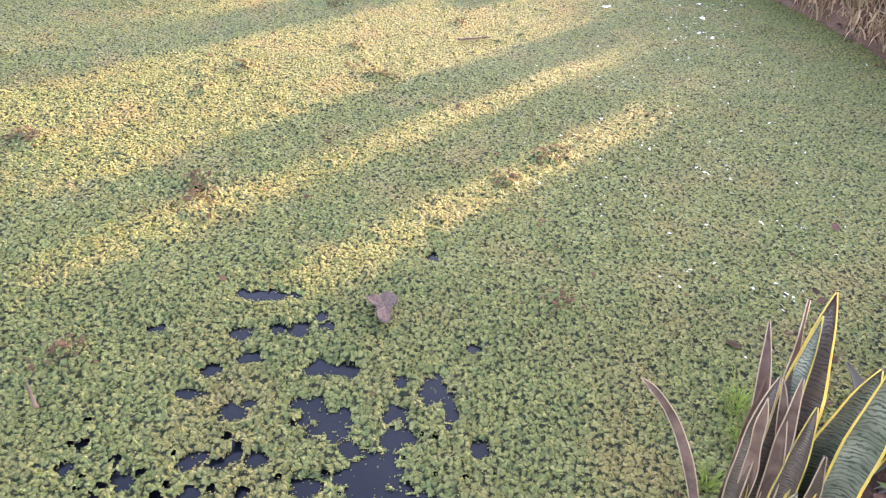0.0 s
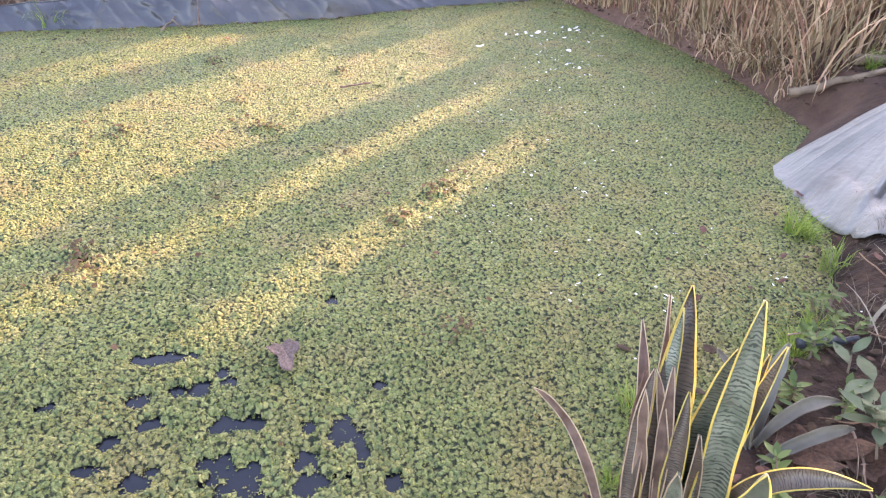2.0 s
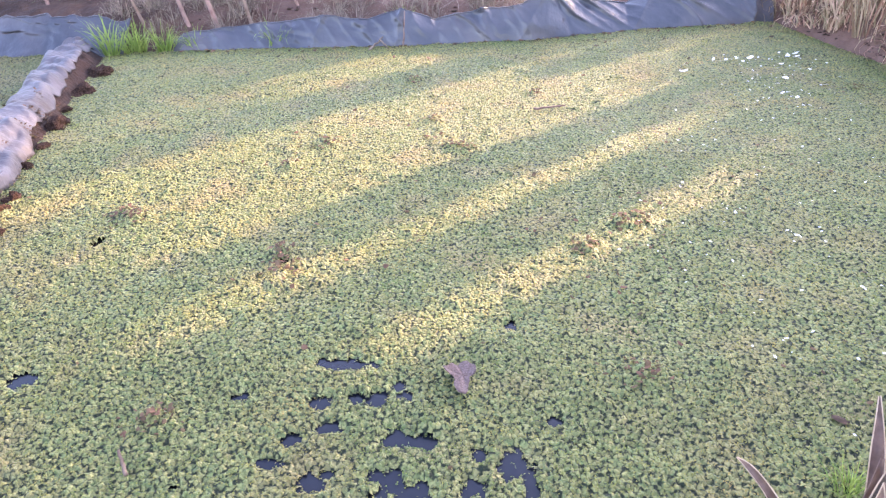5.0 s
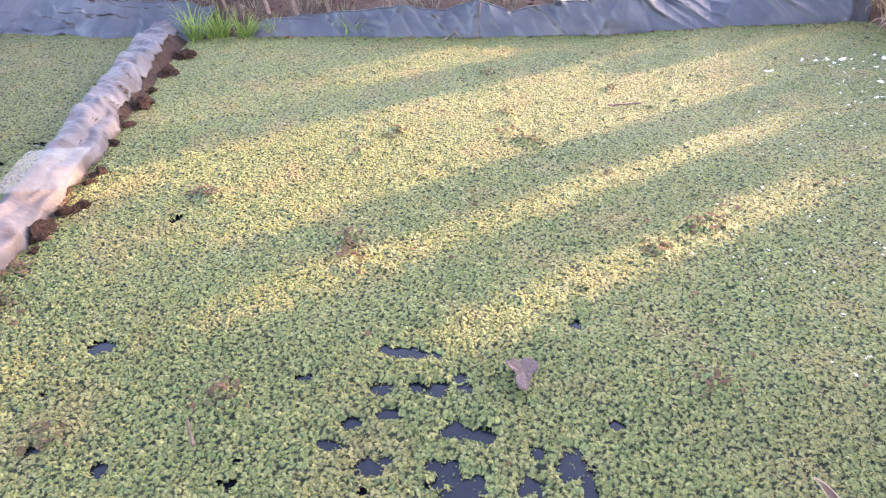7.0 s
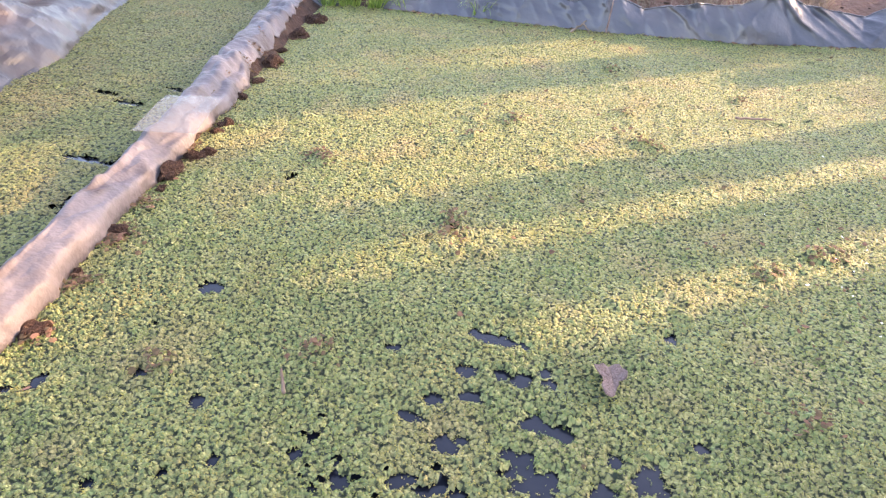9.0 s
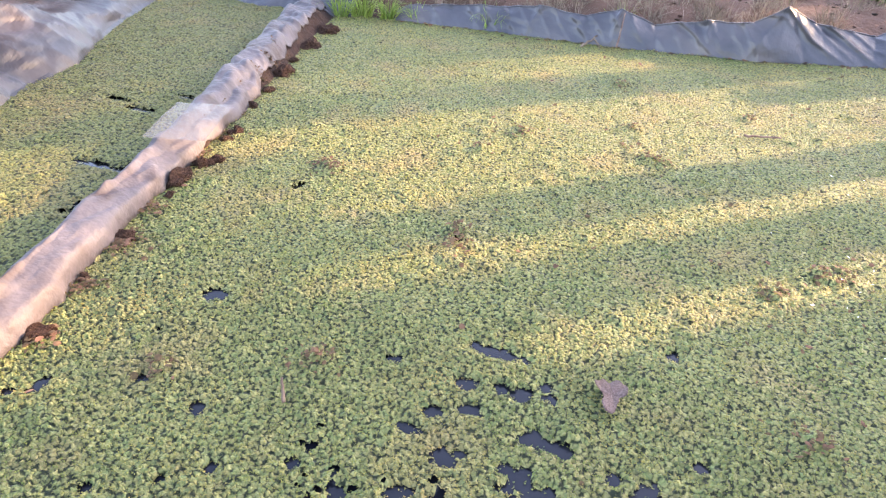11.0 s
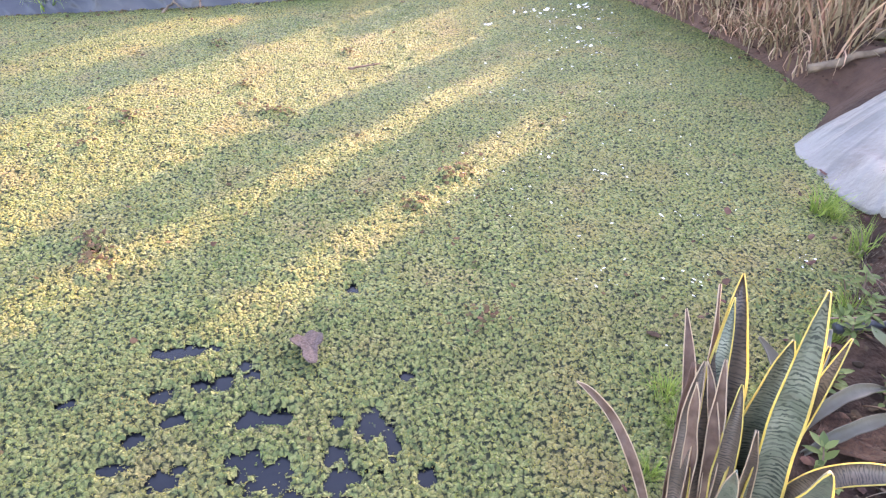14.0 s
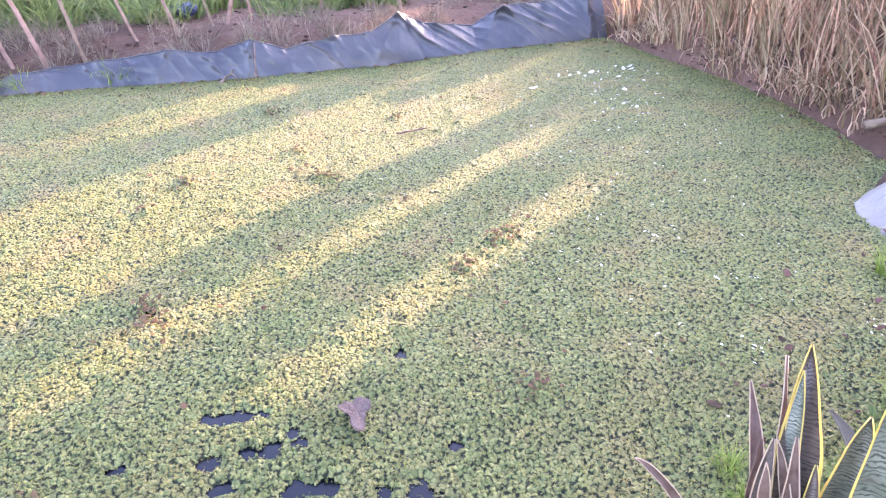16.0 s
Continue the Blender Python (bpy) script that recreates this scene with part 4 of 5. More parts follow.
def blade(parent, base, ctrl, tip, width, facing, blade_mat, edge_mat, label="", curl=0.0, channel=0.42, wave=0.0, edge=0.12, root=0.5):
    """One sword leaf: a channelled blade along a bent line, with a margin of its own colour."""
    base, ctrl, tip, facing = Vector(base), Vector(ctrl), Vector(tip), Vector(facing)
    steps, columns = 22, (-1, -1 + edge, -0.5, 0, 0.5, 1 - edge, 1)
    verts, uvs = [], []
    for s in range(steps + 1):
        f = s / steps
        p = base * (1 - f) ** 2 + ctrl * 2 * f * (1 - f) + tip * f * f
        along_way = ((ctrl - base) * (1 - f) + (tip - ctrl) * f).normalized()
        side = along_way.cross(Matrix.Rotation(curl * f, 3, along_way) @ facing).normalized()
        up = side.cross(along_way).normalized()
        w = width / 2 * (root + (1 - root) * math.sin(min(1, f / 0.5) * math.pi / 2)) * (1 - max(0, (f - 0.55) / 0.45) ** 2.2) * (1 + 0.07 * math.sin(9 * f + 40 * base.x) + 0.04 * math.sin(23 * f + 70 * base.y)) + 0.0006
        for c in columns:
            ripple = wave * width * math.sin(f * 17 + (2 if c > 0 else 0)) * abs(c)
            verts.append(p + side * c * w + up * (channel * width * (c * c) * (1 - 0.6 * f) + ripple))
            uvs.append((c * 0.5 + 0.5, f))
    k = len(columns)
    data = bpy.data.meshes.new("leaf")
    faces = [(s * k + c, s * k + c + 1, (s + 1) * k + c + 1, (s + 1) * k + c) for s in range(steps) for c in range(k - 1)]
    data.from_pydata([tuple(q) for q in verts], [], faces)
    data.materials.append(blade_mat)
    data.materials.append(edge_mat)
    layer = data.uv_layers.new(name="UVMap")
    for poly in data.polygons:
        poly.use_smooth = True
        poly.material_index = 1 if poly.index % (k - 1) in (0, k - 2) else 0
        for li in poly.loop_indices:
            layer.data[li].uv = uvs[data.loops[li].vertex_index]
    ob = new("leaf", data)
    ob.modifiers.new("thick", "SOLIDIFY").thickness = 0.0025
    ob.parent = parent
    return tagged(ob, label)


snake = new("snake_plant")
CAMWARD = (-0.45, -0.75, 0.48)


def sword(a, b, c, w, facing, m1, m2):
    """One leaf of the clump, twisted a little differently from the one before it."""
    k = len(snake.children)
    blade(snake, a, b, c, w, facing, m1, m2, wave=0.06 if m1 is not M_PINK else 0.15, curl=(-0.45, 0.35, 0.15, -0.2)[k % 4], edge=(0.06 if c[0] > 1 else 0.1) if m2 is M_MARGIN else 0.09, root=0.15 if c[0] > 1 else 0.5)


sword((0.60, 0.88, 0.13), (0.57, 1.05, 0.42), (0.452, 1.116, 0.463), 0.021, (-0.1, -0.9, 0.5), M_PINK, M_CREAM)
sword((0.64, 0.88, 0.13), (0.64, 0.95, 0.40), (0.70, 1.03, 0.57), 0.036, (-0.8, -0.5, 0.3), M_DULL, M_CREAM)
sword((0.67, 0.92, 0.15), (0.70, 1.00, 0.42), (0.76, 1.23, 0.55), 0.028, (-0.5, -0.6, 0.6), M_PINK, M_CREAM)
sword((0.69, 0.88, 0.14), (0.71, 0.93, 0.46), (0.811, 1.135, 0.716), 0.08, CAMWARD, M_DULL, M_MARGIN)
sword((0.69, 0.91, 0.14), (0.71, 0.96, 0.46), (0.775, 1.09, 0.69), 0.044, (-0.7, -0.6, 0.3), M_SNAKE, M_MARGIN)
sword((0.67, 0.92, 0.15), (0.70, 0.96, 0.45), (0.755, 1.13, 0.70), 0.022, (-0.2, -0.9, 0.4), M_PINK, M_CREAM)
sword((0.765, 0.81, 0.12), (0.775, 0.84, 0.48), (0.824, 0.92, 0.832), 0.07, CAMWARD, M_SNAKE, M_MARGIN)
sword((0.755, 0.89, 0.12), (0.78, 0.91, 0.41), (0.86, 0.99, 0.645), 0.085, (-0.3, -0.85, 0.45), M_SNAKE, M_MARGIN)
sword((0.785, 0.85, 0.15), (0.80, 0.85, 0.48), (0.87, 0.87, 0.75), 0.03, (-0.6, -0.6, 0.4), M_DULL, M_MARGIN)
sword((0.79, 0.86, 0.15), (0.81, 0.88, 0.45), (0.885, 0.93, 0.68), 0.045, (-0.2, -0.9, 0.4), M_DULL, M_MARGIN)
sword((0.79, 0.79, 0.12), (0.775, 0.74, 0.45), (0.80, 0.735, 0.555), 0.075, (-0.15, -0.7, 0.7), M_SNAKE, M_MARGIN)
sword((0.79, 0.84, 0.16), (0.80, 0.83, 0.52), (1.03, 0.71, 0.50), 0.045, (-0.3, -0.7, 0.6), M_DULL, M_MARGIN)
sword((0.70, 0.83, 0.12), (0.69, 0.82, 0.38), (0.665, 0.80, 0.50), 0.038, CAMWARD, M_SNAKE, M_CREAM)
sword((0.65, 0.94, 0.15), (0.66, 0.98, 0.4), (0.71, 1.08, 0.52), 0.03, (-0.5, -0.8, 0.2), M_PINK, M_PINK)
sword((0.68, 0.9, 0.13), (0.665, 0.93, 0.38), (0.66, 0.98, 0.56), 0.03, (-0.9, -0.3, 0.3), M_PINK, M_CREAM)
sword((0.70, 0.88, 0.14), (0.70, 0.92, 0.42), (0.725, 1.0, 0.60), 0.03, (-0.3, -0.9, 0.3), M_PINK, M_CREAM)
sword((0.68, 0.87, 0.13), (0.73, 0.90, 0.40), (0.70, 1.02, 0.58), 0.026, (-0.6, -0.5, 0.6), M_PINK, M_CREAM)
sword((0.71, 0.86, 0.13), (0.72, 0.88, 0.40), (0.76, 0.97, 0.55), 0.04, (-0.8, -0.3, 0.5), M_DULL, M_MARGIN)
sword((0.74, 0.83, 0.12), (0.745, 0.84, 0.36), (0.72, 0.85, 0.55), 0.035, (-0.1, -0.9, 0.4), M_DULL, M_CREAM)
tagged(snake, "snake plant with grey banded leaves edged in yellow", "snake plant")

M_GREY = mat("plain_grey_leaf", (0.08, 0.085, 0.065), (0.16, 0.155, 0.125), 14, c3=(0.12, 0.08, 0.055), rough=0.5, bump=0.2, bump_scale=80)
lying = new("snake_plant")
for a, b, c, w in [((1.12, 1.14, 0.12), (1.22, 1.16, 0.3), (1.4, 1.18, 0.23), 0.034), ((1.1, 1.08, 0.13), (1.25, 1.08, 0.24), (1.38, 1.09, 0.22), 0.034), ((1.1, 1.13, 0.12), (1.1, 1.2, 0.3), (1.05, 1.3, 0.36), 0.04), ((1.13, 1.15, 0.12), (1.2, 1.25, 0.3), (1.3, 1.33, 0.33), 0.045)]:
    blade(lying, a, b, c, w, (0.1, -0.6, 0.8), M_GREY, M_GREY, channel=0.5, wave=0.05, root=0.12)
tagged(lying, "young snake plant with leaning plain grey-green leaves", "snake plant")

# ---- a fallen leaf and other litter on the fern ----


M_FALLEN = mat("fallen_leaf", (0.06, 0.036, 0.031), (0.16, 0.11, 0.094), 14, rough=0.7, bump=0.4, bump_scale=60)


def dry_leaf(x, y, z, size, turn, seed, material=None, label="dry brown fallen leaf lying on the floating fern"):
    """A lobed dead leaf, cupped and creased, with its midrib and stalk."""
    q = np.random.default_rng(seed)
    leaf = new("dead_leaf")
    rows_, cols = 6, 73
    pts_ = np.zeros((rows_, cols, 3))
    turns_ = [0, 30, 60, 90, 120, 150, 180, 205, 222, 240, 258, 275, 292, 308, 330, 360]
    reach_ = [0.35, 0.62, 0.7, 0.82, 0.66, 0.66, 0.8, 0.8, 0.45, 0.42, 0.9, 1.2, 1.1, 0.6, 0.36, 0.35]
    for j in range(cols):
        a = j * 360 / (cols - 1)
        reach = float(np.interp(a, turns_, reach_)) + 0.04 * math.sin(math.radians(8 * a))
        for i in range(rows_):
            r = reach * i / (rows_ - 1)
            t_ = math.radians(a)
            pts_[i, j] = (r * math.cos(t_), r * math.sin(t_), 0.1 + 0.35 * r * r * (1 + 0.8 * math.sin(2 * t_ + 1)) - 0.06 * math.cos(6 * t_) * r)
    body = new("blade", grid_mesh("blade", pts_, material or M_FALLEN))
    body.modifiers.new("thick", "SOLIDIFY").thickness = 0.012
    body.parent = leaf
    bm = bmesh.new()
    bmesh.ops.create_cone(bm, cap_ends=True, segments=6, radius1=0.018, radius2=0.01, depth=1.35, matrix=pose(0, -0.15, 0.06, 90, 0, 0))
    part("midrib", bm, M_BARK, leaf)
    leaf.matrix_world = pose(x, y, z, q.uniform(-6, 6), q.uniform(-6, 6), turn) @ Matrix.Scale(size, 4)
    return tagged(leaf, label, "leaf")


dry_leaf(-0.19, 1.81, 0.035, 0.082, -8, 1)
M_RUSSET = mat("russet_leaf", (0.035, 0.014, 0.008), (0.1, 0.047, 0.027), 12, rough=0.7, bump=0.5, bump_scale=50)
dry_leaf(1.26, 1.07, 0.16, 0.13, 70, 3, M_RUSSET, label="large brown dead leaf lying on the soil")
dry_leaf(1.36, 1.02, 0.16, 0.1, 160, 4, M_RUSSET, label="brown dead leaf lying on the soil")


def stick(name, a, b, radius, material, label, category="twig", seed=0, crook=0.018):
    """A crooked tapering twig between two points."""
    q = np.random.default_rng(seed)
    a, b = Vector(a), Vector(b)
    way = (b - a).normalized()
    s1 = way.orthogonal().normalized()
    s2 = way.cross(s1)
    verts, faces, n, sides = [], [], 9, 8
    ln = (b - a).length
    for i in range(n):
        f = i / (n - 1)
        p = a + (b - a) * f + (s1 * q.normal(0, crook) + s2 * q.normal(0, crook)) * ln * (0 if i in (0, n - 1) else 1)
        r = radius * (1 - 0.45 * f) * q.uniform(0.88, 1.12)
        verts += [p + (s1 * math.cos(t * 2 * math.pi / sides) + s2 * math.sin(t * 2 * math.pi / sides)) * r for t in range(sides)]
    faces = [(i * sides + t, i * sides + (t + 1) % sides, (i + 1) * sides + (t + 1) % sides, (i + 1) * sides + t) for i in range(n - 1) for t in range(sides)]
    faces += [tuple(range(sides - 1, -1, -1)), tuple(range((n - 1) * sides, n * sides))]
    return tagged(new(name, mesh(name, verts, faces, material, True)), label, category)


stick("twig", (-1.14, 1.32, 0.02), (-1.18, 1.37, 0.07), 0.007, M_STAKE, "short brown twig sticking out of the fern", seed=1)
stick("twig", (0.08, 4.62, 0.03), (0.3, 4.68, 0.035), 0.009, M_DRY, "grey stick floating among the fern", seed=2)
stick("twig", (-1.42, 6.26, 0.0), (-1.3, 6.4, 0.1), 0.012, M_BARK, "dark forked twig lying at the foot of the liner", seed=21)
stick("twig", (-1.32, 6.37, 0.08), (-1.22, 6.3, 0.0), 0.009, M_BARK, "dark forked twig lying at the foot of the liner", seed=22)
stick("reed_stalk", (-1.11, 6.4, 0.0), (-1.1, 6.5, 0.31), 0.009, M_DRY, "pale dry reed stalk leaning on the liner", "reeds", 23, 0.006)
stick("log", (2.98, 3.86, 0.17), (3.6, 3.62, soil(3.6, 3.62) + 0.1), 0.03, M_BARK, "dark weathered log lying at the pond's edge", "log", 3, 0.006)
stick("log", (3.45, 3.95, soil(3.45, 3.95) + 0.04), (4.6, 3.6, soil(4.6, 3.6) + 0.06), 0.034, M_BARK, "pale fallen branch behind the white sheet", "log", 4, 0.006)
stick("prop_stake", (3.13, 2.9, soil(3.13, 2.9) - 0.05), (3.11, 2.9, 0.43), 0.02, M_STAKE, "short wooden stake propping up the white sheet", "stake", 31, 0.004)
stick("dry_branch", (3.9, 4.3, 0.5), (5.2, 4.9, 0.85), 0.014, M_STRAW, "bare dry branch leaning out of the brush", "branch", 5)
stick("dry_branch", (3.7, 4.5, 0.55), (4.9, 4.2, 0.8), 0.012, M_STRAW, "bare dry branch leaning out of the brush", "branch", 6)


def flecks(name, spots, material, label, category, seed, low, high, lift=0.02):
    """Small torn flat bits at random places; spots: (x, y, spread, count)."""
    q = np.random.default_rng(seed)
    verts, faces = [], []
    for cx_, cy_, spread, count in spots:
        for _ in range(count):
            x, y = q.normal(cx_, spread), q.normal(cy_, spread)
            d = float(np.minimum(outside(MAIN, np.array([x]), np.array([y])), 9)[0])
            z = soil(x, y) + 0.012 if d > 0 else float(swell(np.array([x]), np.array([y]))[0] + curds(np.array([x]), np.array([y]))[0]) + lift * 0.6
            s, first, n = q.uniform(low, high), len(verts), 7
            tiltx, tilty = q.normal(0, 0.25, 2)
            stretch, turn = q.uniform(0.4, 1), q.uniform(0, 6.3)
            verts.append((x, y, z + 0.1 * s))
            for t in range(n):
                a, r = t * 2 * math.pi / n, s * q.uniform(0.6, 1.2)
                dx, dy = r * math.cos(a), r * stretch * math.sin(a)
                dx, dy = dx * math.cos(turn) - dy * math.sin(turn), dx * math.sin(turn) + dy * math.cos(turn)
                verts.append((x + dx, y + dy, max(z + dx * tiltx + dy * tilty, z - 0.004)))
            faces += [(first, first + 1 + t, first + 1 + (t + 1) % n) for t in range(n)]
    return tagged(new(name, mesh(name, verts, faces, material)), label, category, kind="stuff")


flecks("white_flecks", [(1.9, 5.1, 0.28, 60), (1.85, 5.8, 0.22, 40), (2.2, 5.9, 0.15, 22), (1.3, 3.2, 0.45, 24), (1.9, 3.8, 0.5, 30), (0.65, 3.05, 0.14, 10), (1.5, 2.2, 0.3, 22), (1.15, 4.2, 0.3, 20), (0.85, 2.7, 0.25, 20), (1.3, 2.0, 0.05, 8), (1.78, 2.02, 0.05, 8), (1.35, 2.85, 0.08, 8), (0.92, 2.07, 0.06, 6)], M_WHITE, "small white flecks scattered on the floating fern", "flecks", 11, 0.003, 0.01)
flecks("white_flecks", [(2.23, 6.05, 0.06, 6), (1.89, 5.04, 0.05, 6), (1.75, 5.93, 0.09, 9), (1.26, 5.58, 0.03, 3), (2.0, 5.4, 0.25, 8)], M_WHITE, "larger white scraps floating on the fern", "flecks", 12, 0.01, 0.028)
flecks("brown_flecks", [(-1.05, 2.5, 0.06, 22), (-1.96, 2.94, 0.09, 22), (-1.2, 4.0, 0.09, 20), (-0.5, 4.07, 0.1, 18), (-1.15, 1.53, 0.06, 16), (0.42, 1.9, 0.07, 14), (0.5, 3.0, 0.2, 26), (-0.85, 5.2, 0.08, 16), (0.3, 2.7, 0.25, 24)] + [(a, b, 0.035, 26) for a, b in CLUMPS] + [(2.4, 5.2, 0.15, 20), (-2.3, 1.85, 0.08, 14), (-1.4, 3.9, 0.1, 14), (0.1, 5.0, 0.7, 50), (1.3, 2.6, 0.6, 50), (-0.8, 3.0, 0.9, 60), (0.9, 4.5, 0.8, 60), (-1.8, 4.6, 0.6, 40), (-3.9, 3.6, 0.5, 50), (-3.5, 3.1, 0.09, 30), (-3.76, 3.17, 0.1, 30), (-3.1, 2.36, 0.1, 30), (-3.46, 3.4, 0.07, 20), (-3.3, 2.7, 0.25, 40), (-4.2, 4.2, 0.4, 40)], M_SCRAP, "brown dead scraps lying in the floating fern", "flecks", 13, 0.005, 0.017, 0.008)
shore = [(x, float(far_liner(x)) - 0.03, 0.03, 9) for x in np.arange(-3.2, 2.4, 0.16)]
flecks("brown_flecks", shore, M_SCRAP, "dark rotting scraps gathered along the liner's foot", "flecks", 16, 0.008, 0.028, 0.004)
M_CRUMB = mat("leaf_crumb", (0.035, 0.018, 0.012), (0.11, 0.058, 0.036), 30, rough=0.9, bump=0, rand=0.5)
flecks("leaf_litter", [(1.5, 1.0, 0.35, 130), (2.1, 1.5, 0.4, 130), (2.6, 2.0, 0.3, 90), (1.0, 0.8, 0.3, 60), (-2.0, 7.0, 0.9, 150), (0.8, 7.5, 0.8, 120), (3.25, 4.5, 0.12, 60), (3.2, 5.2, 0.12, 60), (3.05, 6.0, 0.12, 60), (3.3, 3.9, 0.15, 60), (3.0, 2.2, 0.2, 60)], M_CRUMB, "scattered dead leaves and crumbs on the bare soil", "leaf litter", 14, 0.008, 0.03)

# ---- mud clods along the ridge ----


def clod(x, y, size, seed, flat=0.75, label="dark lump of dried mud beside the ridge"):
    q = np.random.default_rng(seed)
    bm = bmesh.new()
    bmesh.ops.create_icosphere(bm, subdivisions=3, radius=1)
    off = q.uniform(0, 50, 3)
    for vert in bm.verts:
        n_ = noise.noise(vert.co * 1.3 + Vector(off)) * 0.6 + noise.noise(vert.co * 3.5 + Vector(off)) * 0.3 + noise.noise(vert.co * 9 + Vector(off)) * 0.12
        vert.co *= 1 + n_
        vert.co.z *= flat
    data = bpy.data.meshes.new("mud_clod")
    bm.to_mesh(data)
    bm.free()
    data.materials.append(M_STONE)
    ob = new("mud_clod", data)
    ob.matrix_world = pose(x, y, 0.015, 0, 0, q.uniform(0, 360)) @ Matrix.Diagonal((size * q.uniform(0.75, 1.0), size * q.uniform(1.0, 1.35), size, 1))
    return tagged(ob, label, "mud clod", group="mud clods along the ridge")


for k, (x, y, s) in enumerate([(-2.11, 1.22, 0.05), (-2.36, 1.86, 0.055), (-2.55, 2.4, 0.095), (-2.58, 2.62, 0.065), (-2.55, 2.7, 0.05), (-2.72, 3.07, 0.06), (-2.7, 2.95, 0.045), (-3.16, 4.19, 0.1), (-3.42, 4.92, 0.1), (-3.55, 5.42, 0.12), (-2.48, 2.26, 0.035), (-2.26, 1.55, 0.03), (-2.92, 3.5, 0.05), (-3.02, 3.8, 0.05), (-3.3, 4.5, 0.05)]):
    clod(x, y, 0.8 * s, 600 + k)
flecks("brown_flecks", [(-2.32, 1.85, 0.03, 26)] + [(x + 0.1, y, 0.035, 60) for x, y in zip(np.linspace(-2.19, -3.5, 12), np.linspace(1.2, 4.5, 12))], M_SCRAP, "rusty dead fern gathered along the ridge", "flecks", 15, 0.005, 0.016)

# ---- grass tufts and weeds ----
M_HAY = mat("grey_hay", (0.1, 0.076, 0.053), (0.2, 0.157, 0.115), 6, rough=0.8, bump=0, rand=0.4, through_light=0.15)
M_FRESH = mat("fresh_grass", (0.15, 0.24, 0.045), (0.3, 0.37, 0.09), 3, rough=0.5, bump=0, rand=0.3, through_light=0.45)
edge_tufts = [tuft("grass_tuft", M_FRESH, 70, 0.06, 0.3, 0.009, 0.35, 1.2, 700 + k, 5) for k in range(3)]
for k, (x, y, s) in enumerate([(2.13, 2.42, 0.75), (2.17, 2.36, 0.55), (2.08, 2.08, 0.7), (1.72, 1.68, 0.5), (1.6, 1.62, 0.55), (0.9, 1.32, 0.4), (0.86, 1.24, 0.3), (1.25, 1.36, 0.45), (1.15, 1.28, 0.4), (1.35, 1.42, 0.5), (1.5, 1.5, 0.5), (-3.6, 6.15, 1.4), (-3.35, 6.2, 1.2), (-3.8, 6.1, 1.5), (-2.35, 6.4, 1.1), (-3.1, 6.3, 0.9), (-1.15, 6.75, 0.9), (1.0, 0.72, 0.4), (1.2, 0.7, 0.4), (0.95, 0.68, 0.35), (1.5, 0.85, 0.35), (3.5, 3.85, 0.5), (3.62, 3.95, 0.6), (3.75, 3.92, 0.5), (3.85, 4.05, 0.6), (0.91, 1.44, 0.45), (0.74, 1.16, 0.35)]):
    ob = new("grass_tuft", edge_tufts[k % 3])
    ob.matrix_world = pose(x, y, max(0.01, soil(x, y)), 0, 0, 70 * k) @ Matrix.Scale(s, 4)
    tagged(ob, "fresh green grass tuft at the water's edge", "grass", group="grass tufts at the shore")
hay = [tuft("dry_grass", M_HAY, 60, 0.12, 0.35, 0.006, 1.1, 1.2, 720 + k, 6) for k in range(3)]
for k, (x, y, s) in enumerate([(1.85, 1.6, 0.7), (2.05, 1.5, 0.75), (2.2, 1.75, 0.7), (1.95, 1.35, 0.6), (2.1, 2.05, 0.5), (1.3, 0.9, 0.5), (1.6, 0.95, 0.5), (2.35, 2.1, 0.6), (-2.7, 6.9, 0.9), (-1.6, 7.0, 0.9), (-0.4, 7.1, 0.9), (0.6, 7.4, 0.9), (1.4, 7.6, 1), (2.3, 7.75, 1.3), (2.5, 7.6, 1.4)]):
    ob = new("dry_grass", hay[k % 3])
    ob.matrix_world = pose(x, y, soil(x, y) + 0.01, 0, 0, 50 * k) @ Matrix.Scale(s, 4)
    tagged(ob, "flattened tangle of dry grass on the soil", "dry grass", group="dry grass on the banks")
M_HAY_PALE = mat("pale_hay", (0.16, 0.12, 0.085), (0.31, 0.243, 0.178), 6, rough=0.8, bump=0, rand=0.4, through_light=0.15)
hay_pale = [tuft("dry_grass", M_HAY_PALE, 60, 0.12, 0.35, 0.006, 1.1, 1.2, 725 + k, 6) for k in range(3)]
for k in range(120):
    x = g.uniform(-4.2, 2.4)
    y = float(far_liner(x)) + g.uniform(0.3, 1.0)
    ob = new("dry_grass", hay_pale[k % 3])
    ob.matrix_world = pose(x, y, soil(x, y) + 0.01, 0, 0, 50 * k) @ Matrix.Scale(g.uniform(0.5, 0.95), 4)
    tagged(ob, "flattened tangle of dry grass on the soil", "dry grass", group="dry grass on the banks")
M_STRIP = mat("bleached_strip", (0.16, 0.135, 0.105), (0.32, 0.28, 0.225), 9, rough=0.7, bump=0.2, bump_scale=60, rand=0.3, through_light=0.2)
for k, (x, y, s) in enumerate([(2.15, 1.62, 1.0), (2.4, 1.72, 0.9), (1.85, 1.5, 0.75), (2.05, 1.3, 0.7)]):
    strips = new("dry_leaves")
    strips.matrix_world = pose(x, y, soil(x, y) + 0.02, 0, 0, 65 * k) @ Matrix.Scale(s, 4)
    for n_ in range(8):
        strip = new("strip", tuft("strip", M_STRIP, 1, 0.1, 0.4, 0.024, 1.0, 1.1, 900 + 8 * k + n_, 7))
        strip.parent = strips
    tagged(strips, "bleached dry leaf strips curling over the soil", "dry leaves", group="dry leaf strips on the bank")
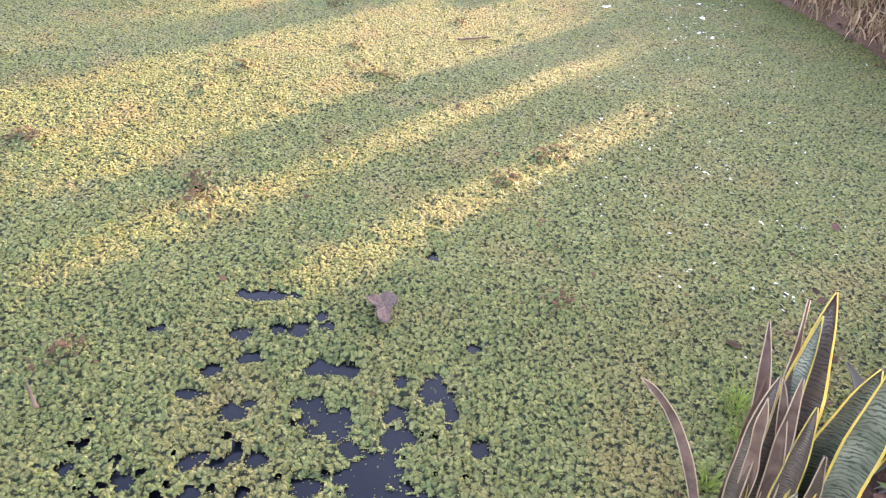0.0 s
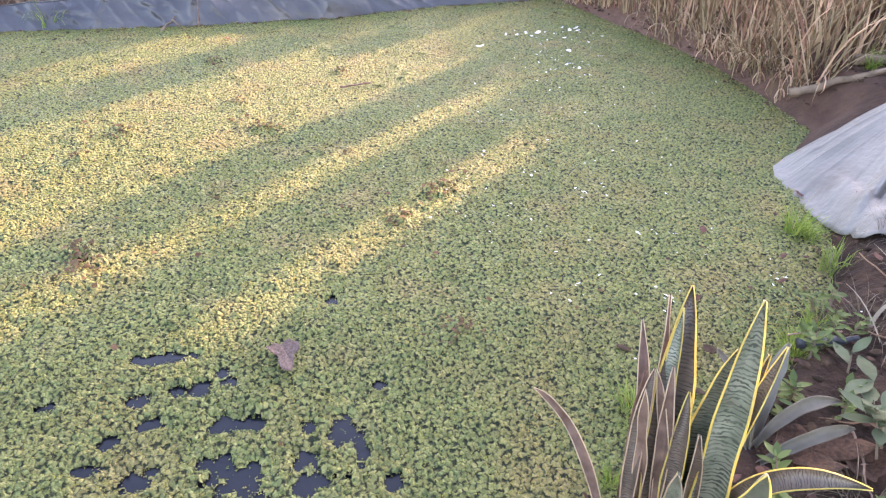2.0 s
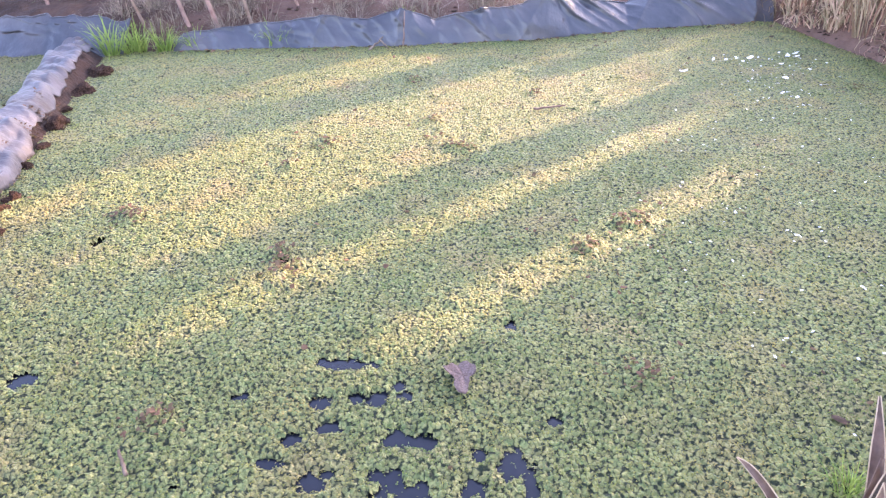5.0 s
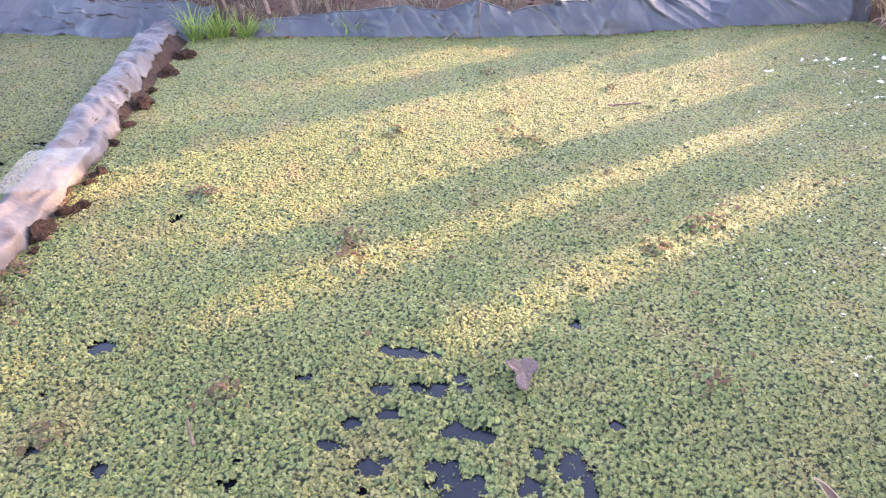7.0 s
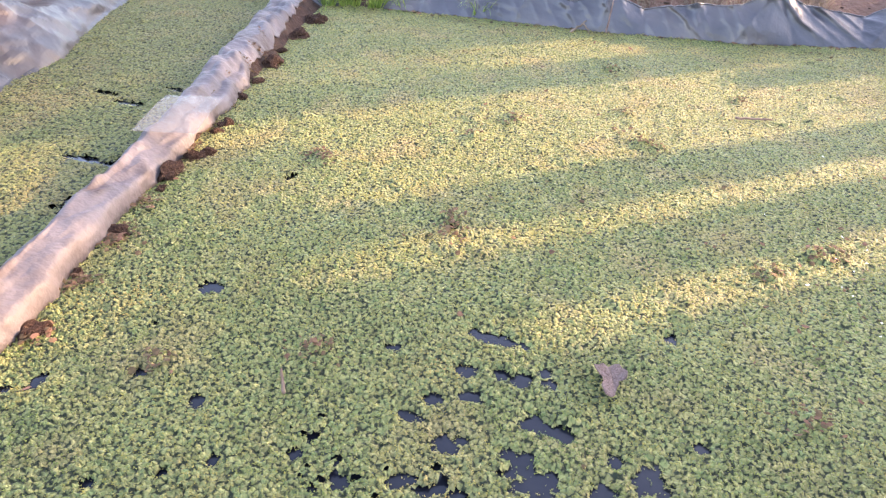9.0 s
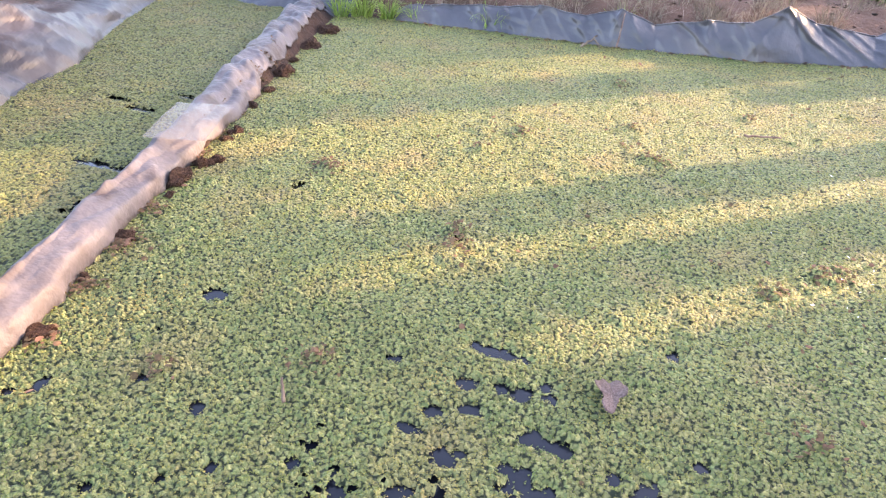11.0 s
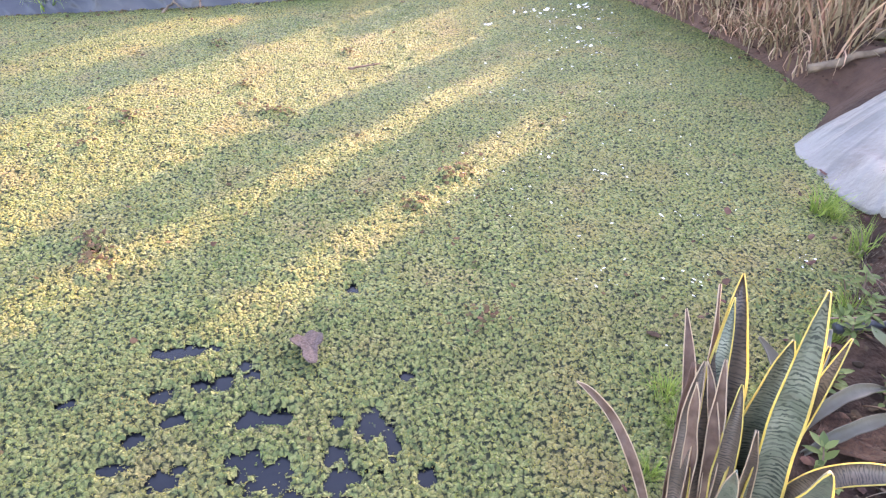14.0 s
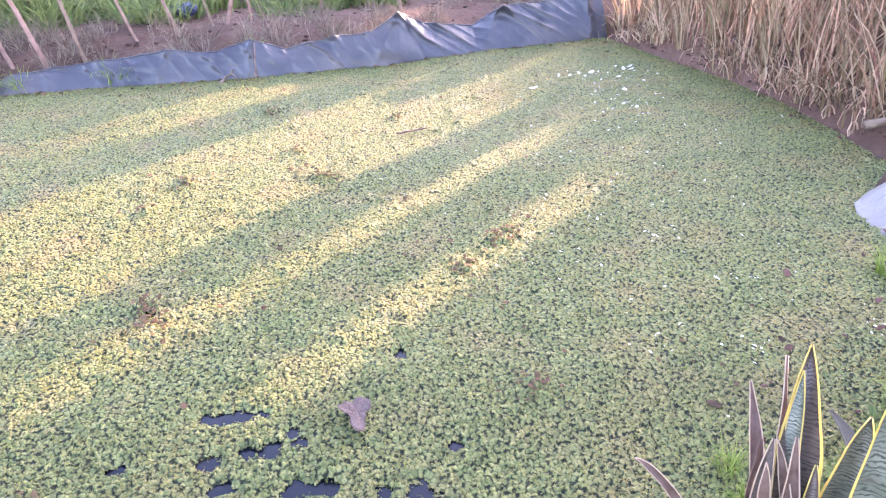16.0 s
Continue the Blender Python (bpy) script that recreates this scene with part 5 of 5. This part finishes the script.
for k in range(16):
    x = g.uniform(-6.5, 1.8)
    y = float(far_liner(x)) + g.uniform(1.2, 2.2)
    ob = new("reed_clump", green_kinds[k % 2])
    ob.matrix_world = pose(x, y, soil(x, y), 0, -14, g.uniform(-30, 30)) @ Matrix.Diagonal((1, 1, g.uniform(0.8, 1.2), 1))
    tagged(ob, "tall leaning green reeds behind the fence stakes", "reeds", group="green reeds behind the fence")
for k, (x, y, h, sp, n, size) in enumerate([(1.74, 1.1, 0.33, 0.15, 34, 0.12), (1.58, 1.33, 0.1, 0.1, 7, 0.14), (1.9, 1.04, 0.3, 0.14, 28, 0.1), (1.6, 0.92, 0.16, 0.1, 14, 0.08), (2.45, 1.95, 0.06, 0.1, 10, 0.08), (1.44, 0.98, 0.22, 0.13, 20, 0.1)]):
    leafy_plant("weed", "grey-green broad-leaved weed growing on the bank", "weed", x, y, h, sp, n, size, M_SAGE, 740 + k, "weeds on the near bank", True)
for k, (x, y) in enumerate([(1.2, 1.25), (1.35, 1.3), (1.0, 1.1), (1.55, 1.5), (1.7, 1.55), (1.45, 1.2), (1.1, 0.95), (2.3, 1.95), (2.5, 1.9), (2.7, 1.7), (1.28, 1.4), (1.42, 1.48), (1.5, 1.42), (1.62, 1.6), (1.78, 1.68), (0.98, 1.18), (1.85, 1.8), (1.15, 1.32), (1.3, 0.8), (1.05, 0.75)]):
    leafy_plant("weed", "small bright green weed growing on the bank", "weed", x, y, 0.1, 0.08, 22, 0.05, M_GRASS, 760 + k, "weeds on the near bank")
long_leaf = new("long_leaf")
blade(long_leaf, (2.42, 1.7, 0.16), (2.1, 1.72, 0.36), (1.95, 1.56, 0.15), 0.06, (0.0, -0.5, 0.85), M_SAGE, M_SAGE, channel=0.3, wave=0.08)
tagged(long_leaf, "long grey wilted leaf arching over the soil", "leaf")
M_HOSE = mat("dark_hose", (0.022, 0.024, 0.032), (0.045, 0.047, 0.058), 6, rough=0.45, bump=0.3, bump_scale=30)
stick("hose", (1.5, 1.5, 0.17), (1.72, 1.5, 0.17), 0.018, M_HOSE, "piece of dark blue hose lying among weeds", "hose", 7)
for k in range(26):
    a = g.uniform(0, 6.3)
    x, y = g.uniform(1.1, 2.6), g.uniform(0.7, 1.3)
    y += 0.45 * (x - 1.1)
    ln = g.uniform(0.12, 0.4)
    z = soil(x, y) + 0.02
    stick("twig", (x, y, z), (x + ln * math.cos(a), y + ln * math.sin(a), z + 0.03), 0.004, M_STAKE if k % 2 else M_STRAW_DARK, "thin dry twig lying on the bare soil", "twig", 800 + k)["group"] = "twigs on the near bank"
clod(-1.66, 7.6, 0.09, 650, 0.8, "small lump of earth on the far bank")

# A blue bag caught in the growth behind the fence
bm = bmesh.new()
bmesh.ops.create_icosphere(bm, subdivisions=3, radius=1)
for vert in bm.verts:
    vert.co *= 1 + 0.35 * noise.noise(vert.co * 2.3)
    vert.co.z *= 0.55
data = bpy.data.meshes.new("plastic_bag")
bm.to_mesh(data)
bm.free()
data.materials.append(M_BLUE)
bag = new("plastic_bag", data)
bag.matrix_world = pose(-1.95, 7.75, soil(-1.95, 7.75) + 0.08, 0, 0, 20) @ Matrix.Scale(0.13, 4)
tagged(bag, "crumpled dark blue plastic bag behind the fence stakes", "bag")

M_DARK_WOOD = mat("dark_wood", (0.055, 0.03, 0.014), (0.13, 0.075, 0.038), 14, rough=0.8, bump=0.6, bump_scale=70)
stick("woody_stem", (0.525, 0.29, 0.12), (0.53, 0.29, 1.4), 0.0085, M_DARK_WOOD, "thin bare woody stem standing on the near bank", "stem", 9, 0.003)


def crumbs(name, label, spots, seed):
    """Lumps of loose earth pressed into the soil."""
    q = np.random.default_rng(seed)
    bm = bmesh.new()
    bmesh.ops.create_icosphere(bm, subdivisions=1, radius=1)
    shape = np.array([v.co[:] for v in bm.verts])
    tris = np.array([[v.index for v in f.verts] for f in bm.faces])
    bm.free()
    verts, faces = [], []
    for cx_, cy_, spread, count, low, high in spots:
        for _ in range(count):
            x, y = q.normal(cx_, spread), q.normal(cy_, spread)
            if float(outside(MAIN, np.array([x]), np.array([y]))[0]) < 0.06 or (2.2 < x < 3.5 and 2.05 < y < 3.3):
                continue
            size = 0.75 * low + (high - low) * 0.8 * q.uniform() ** 2.5
            lump = shape * q.uniform(0.65, 1.25, shape.shape) * size * np.array([1, q.uniform(0.5, 1), q.uniform(0.3, 0.55)])
            faces.append(tris + len(shape) * len(verts))
            verts.append(lump + np.array([x, y, soil(x, y) + 0.2 * size]))
    return tagged(new(name, tri_mesh(name, np.concatenate(verts), np.concatenate(faces), M_EARTH)), label, "soil crumbs", kind="stuff")


M_EARTH = mat("loose_earth", (0.018, 0.0085, 0.005), (0.052, 0.028, 0.017), 14, rough=0.95, bump=0.6, bump_scale=60, rand=0.4)
crumbs("soil_crumbs", "loose crumbs and lumps of brown earth on the banks", [(1.5, 1.0, 0.35, 260, 0.006, 0.022), (2.2, 1.5, 0.4, 260, 0.006, 0.028), (2.9, 1.9, 0.35, 160, 0.008, 0.035), (3.4, 2.3, 0.3, 160, 0.01, 0.045), (3.75, 2.5, 0.35, 700, 0.008, 0.04), (3.2, 4.5, 0.12, 140, 0.008, 0.03), (3.15, 5.2, 0.12, 140, 0.008, 0.03), (3.0, 6.0, 0.12, 120, 0.008, 0.03), (2.8, 6.8, 0.12, 100, 0.008, 0.03), (-2.6, 6.75, 0.7, 160, 0.01, 0.04), (-0.6, 7.1, 0.8, 180, 0.01, 0.04), (1.3, 7.6, 0.5, 80, 0.01, 0.04), (3.4, 4.0, 0.15, 60, 0.01, 0.03)], 21)
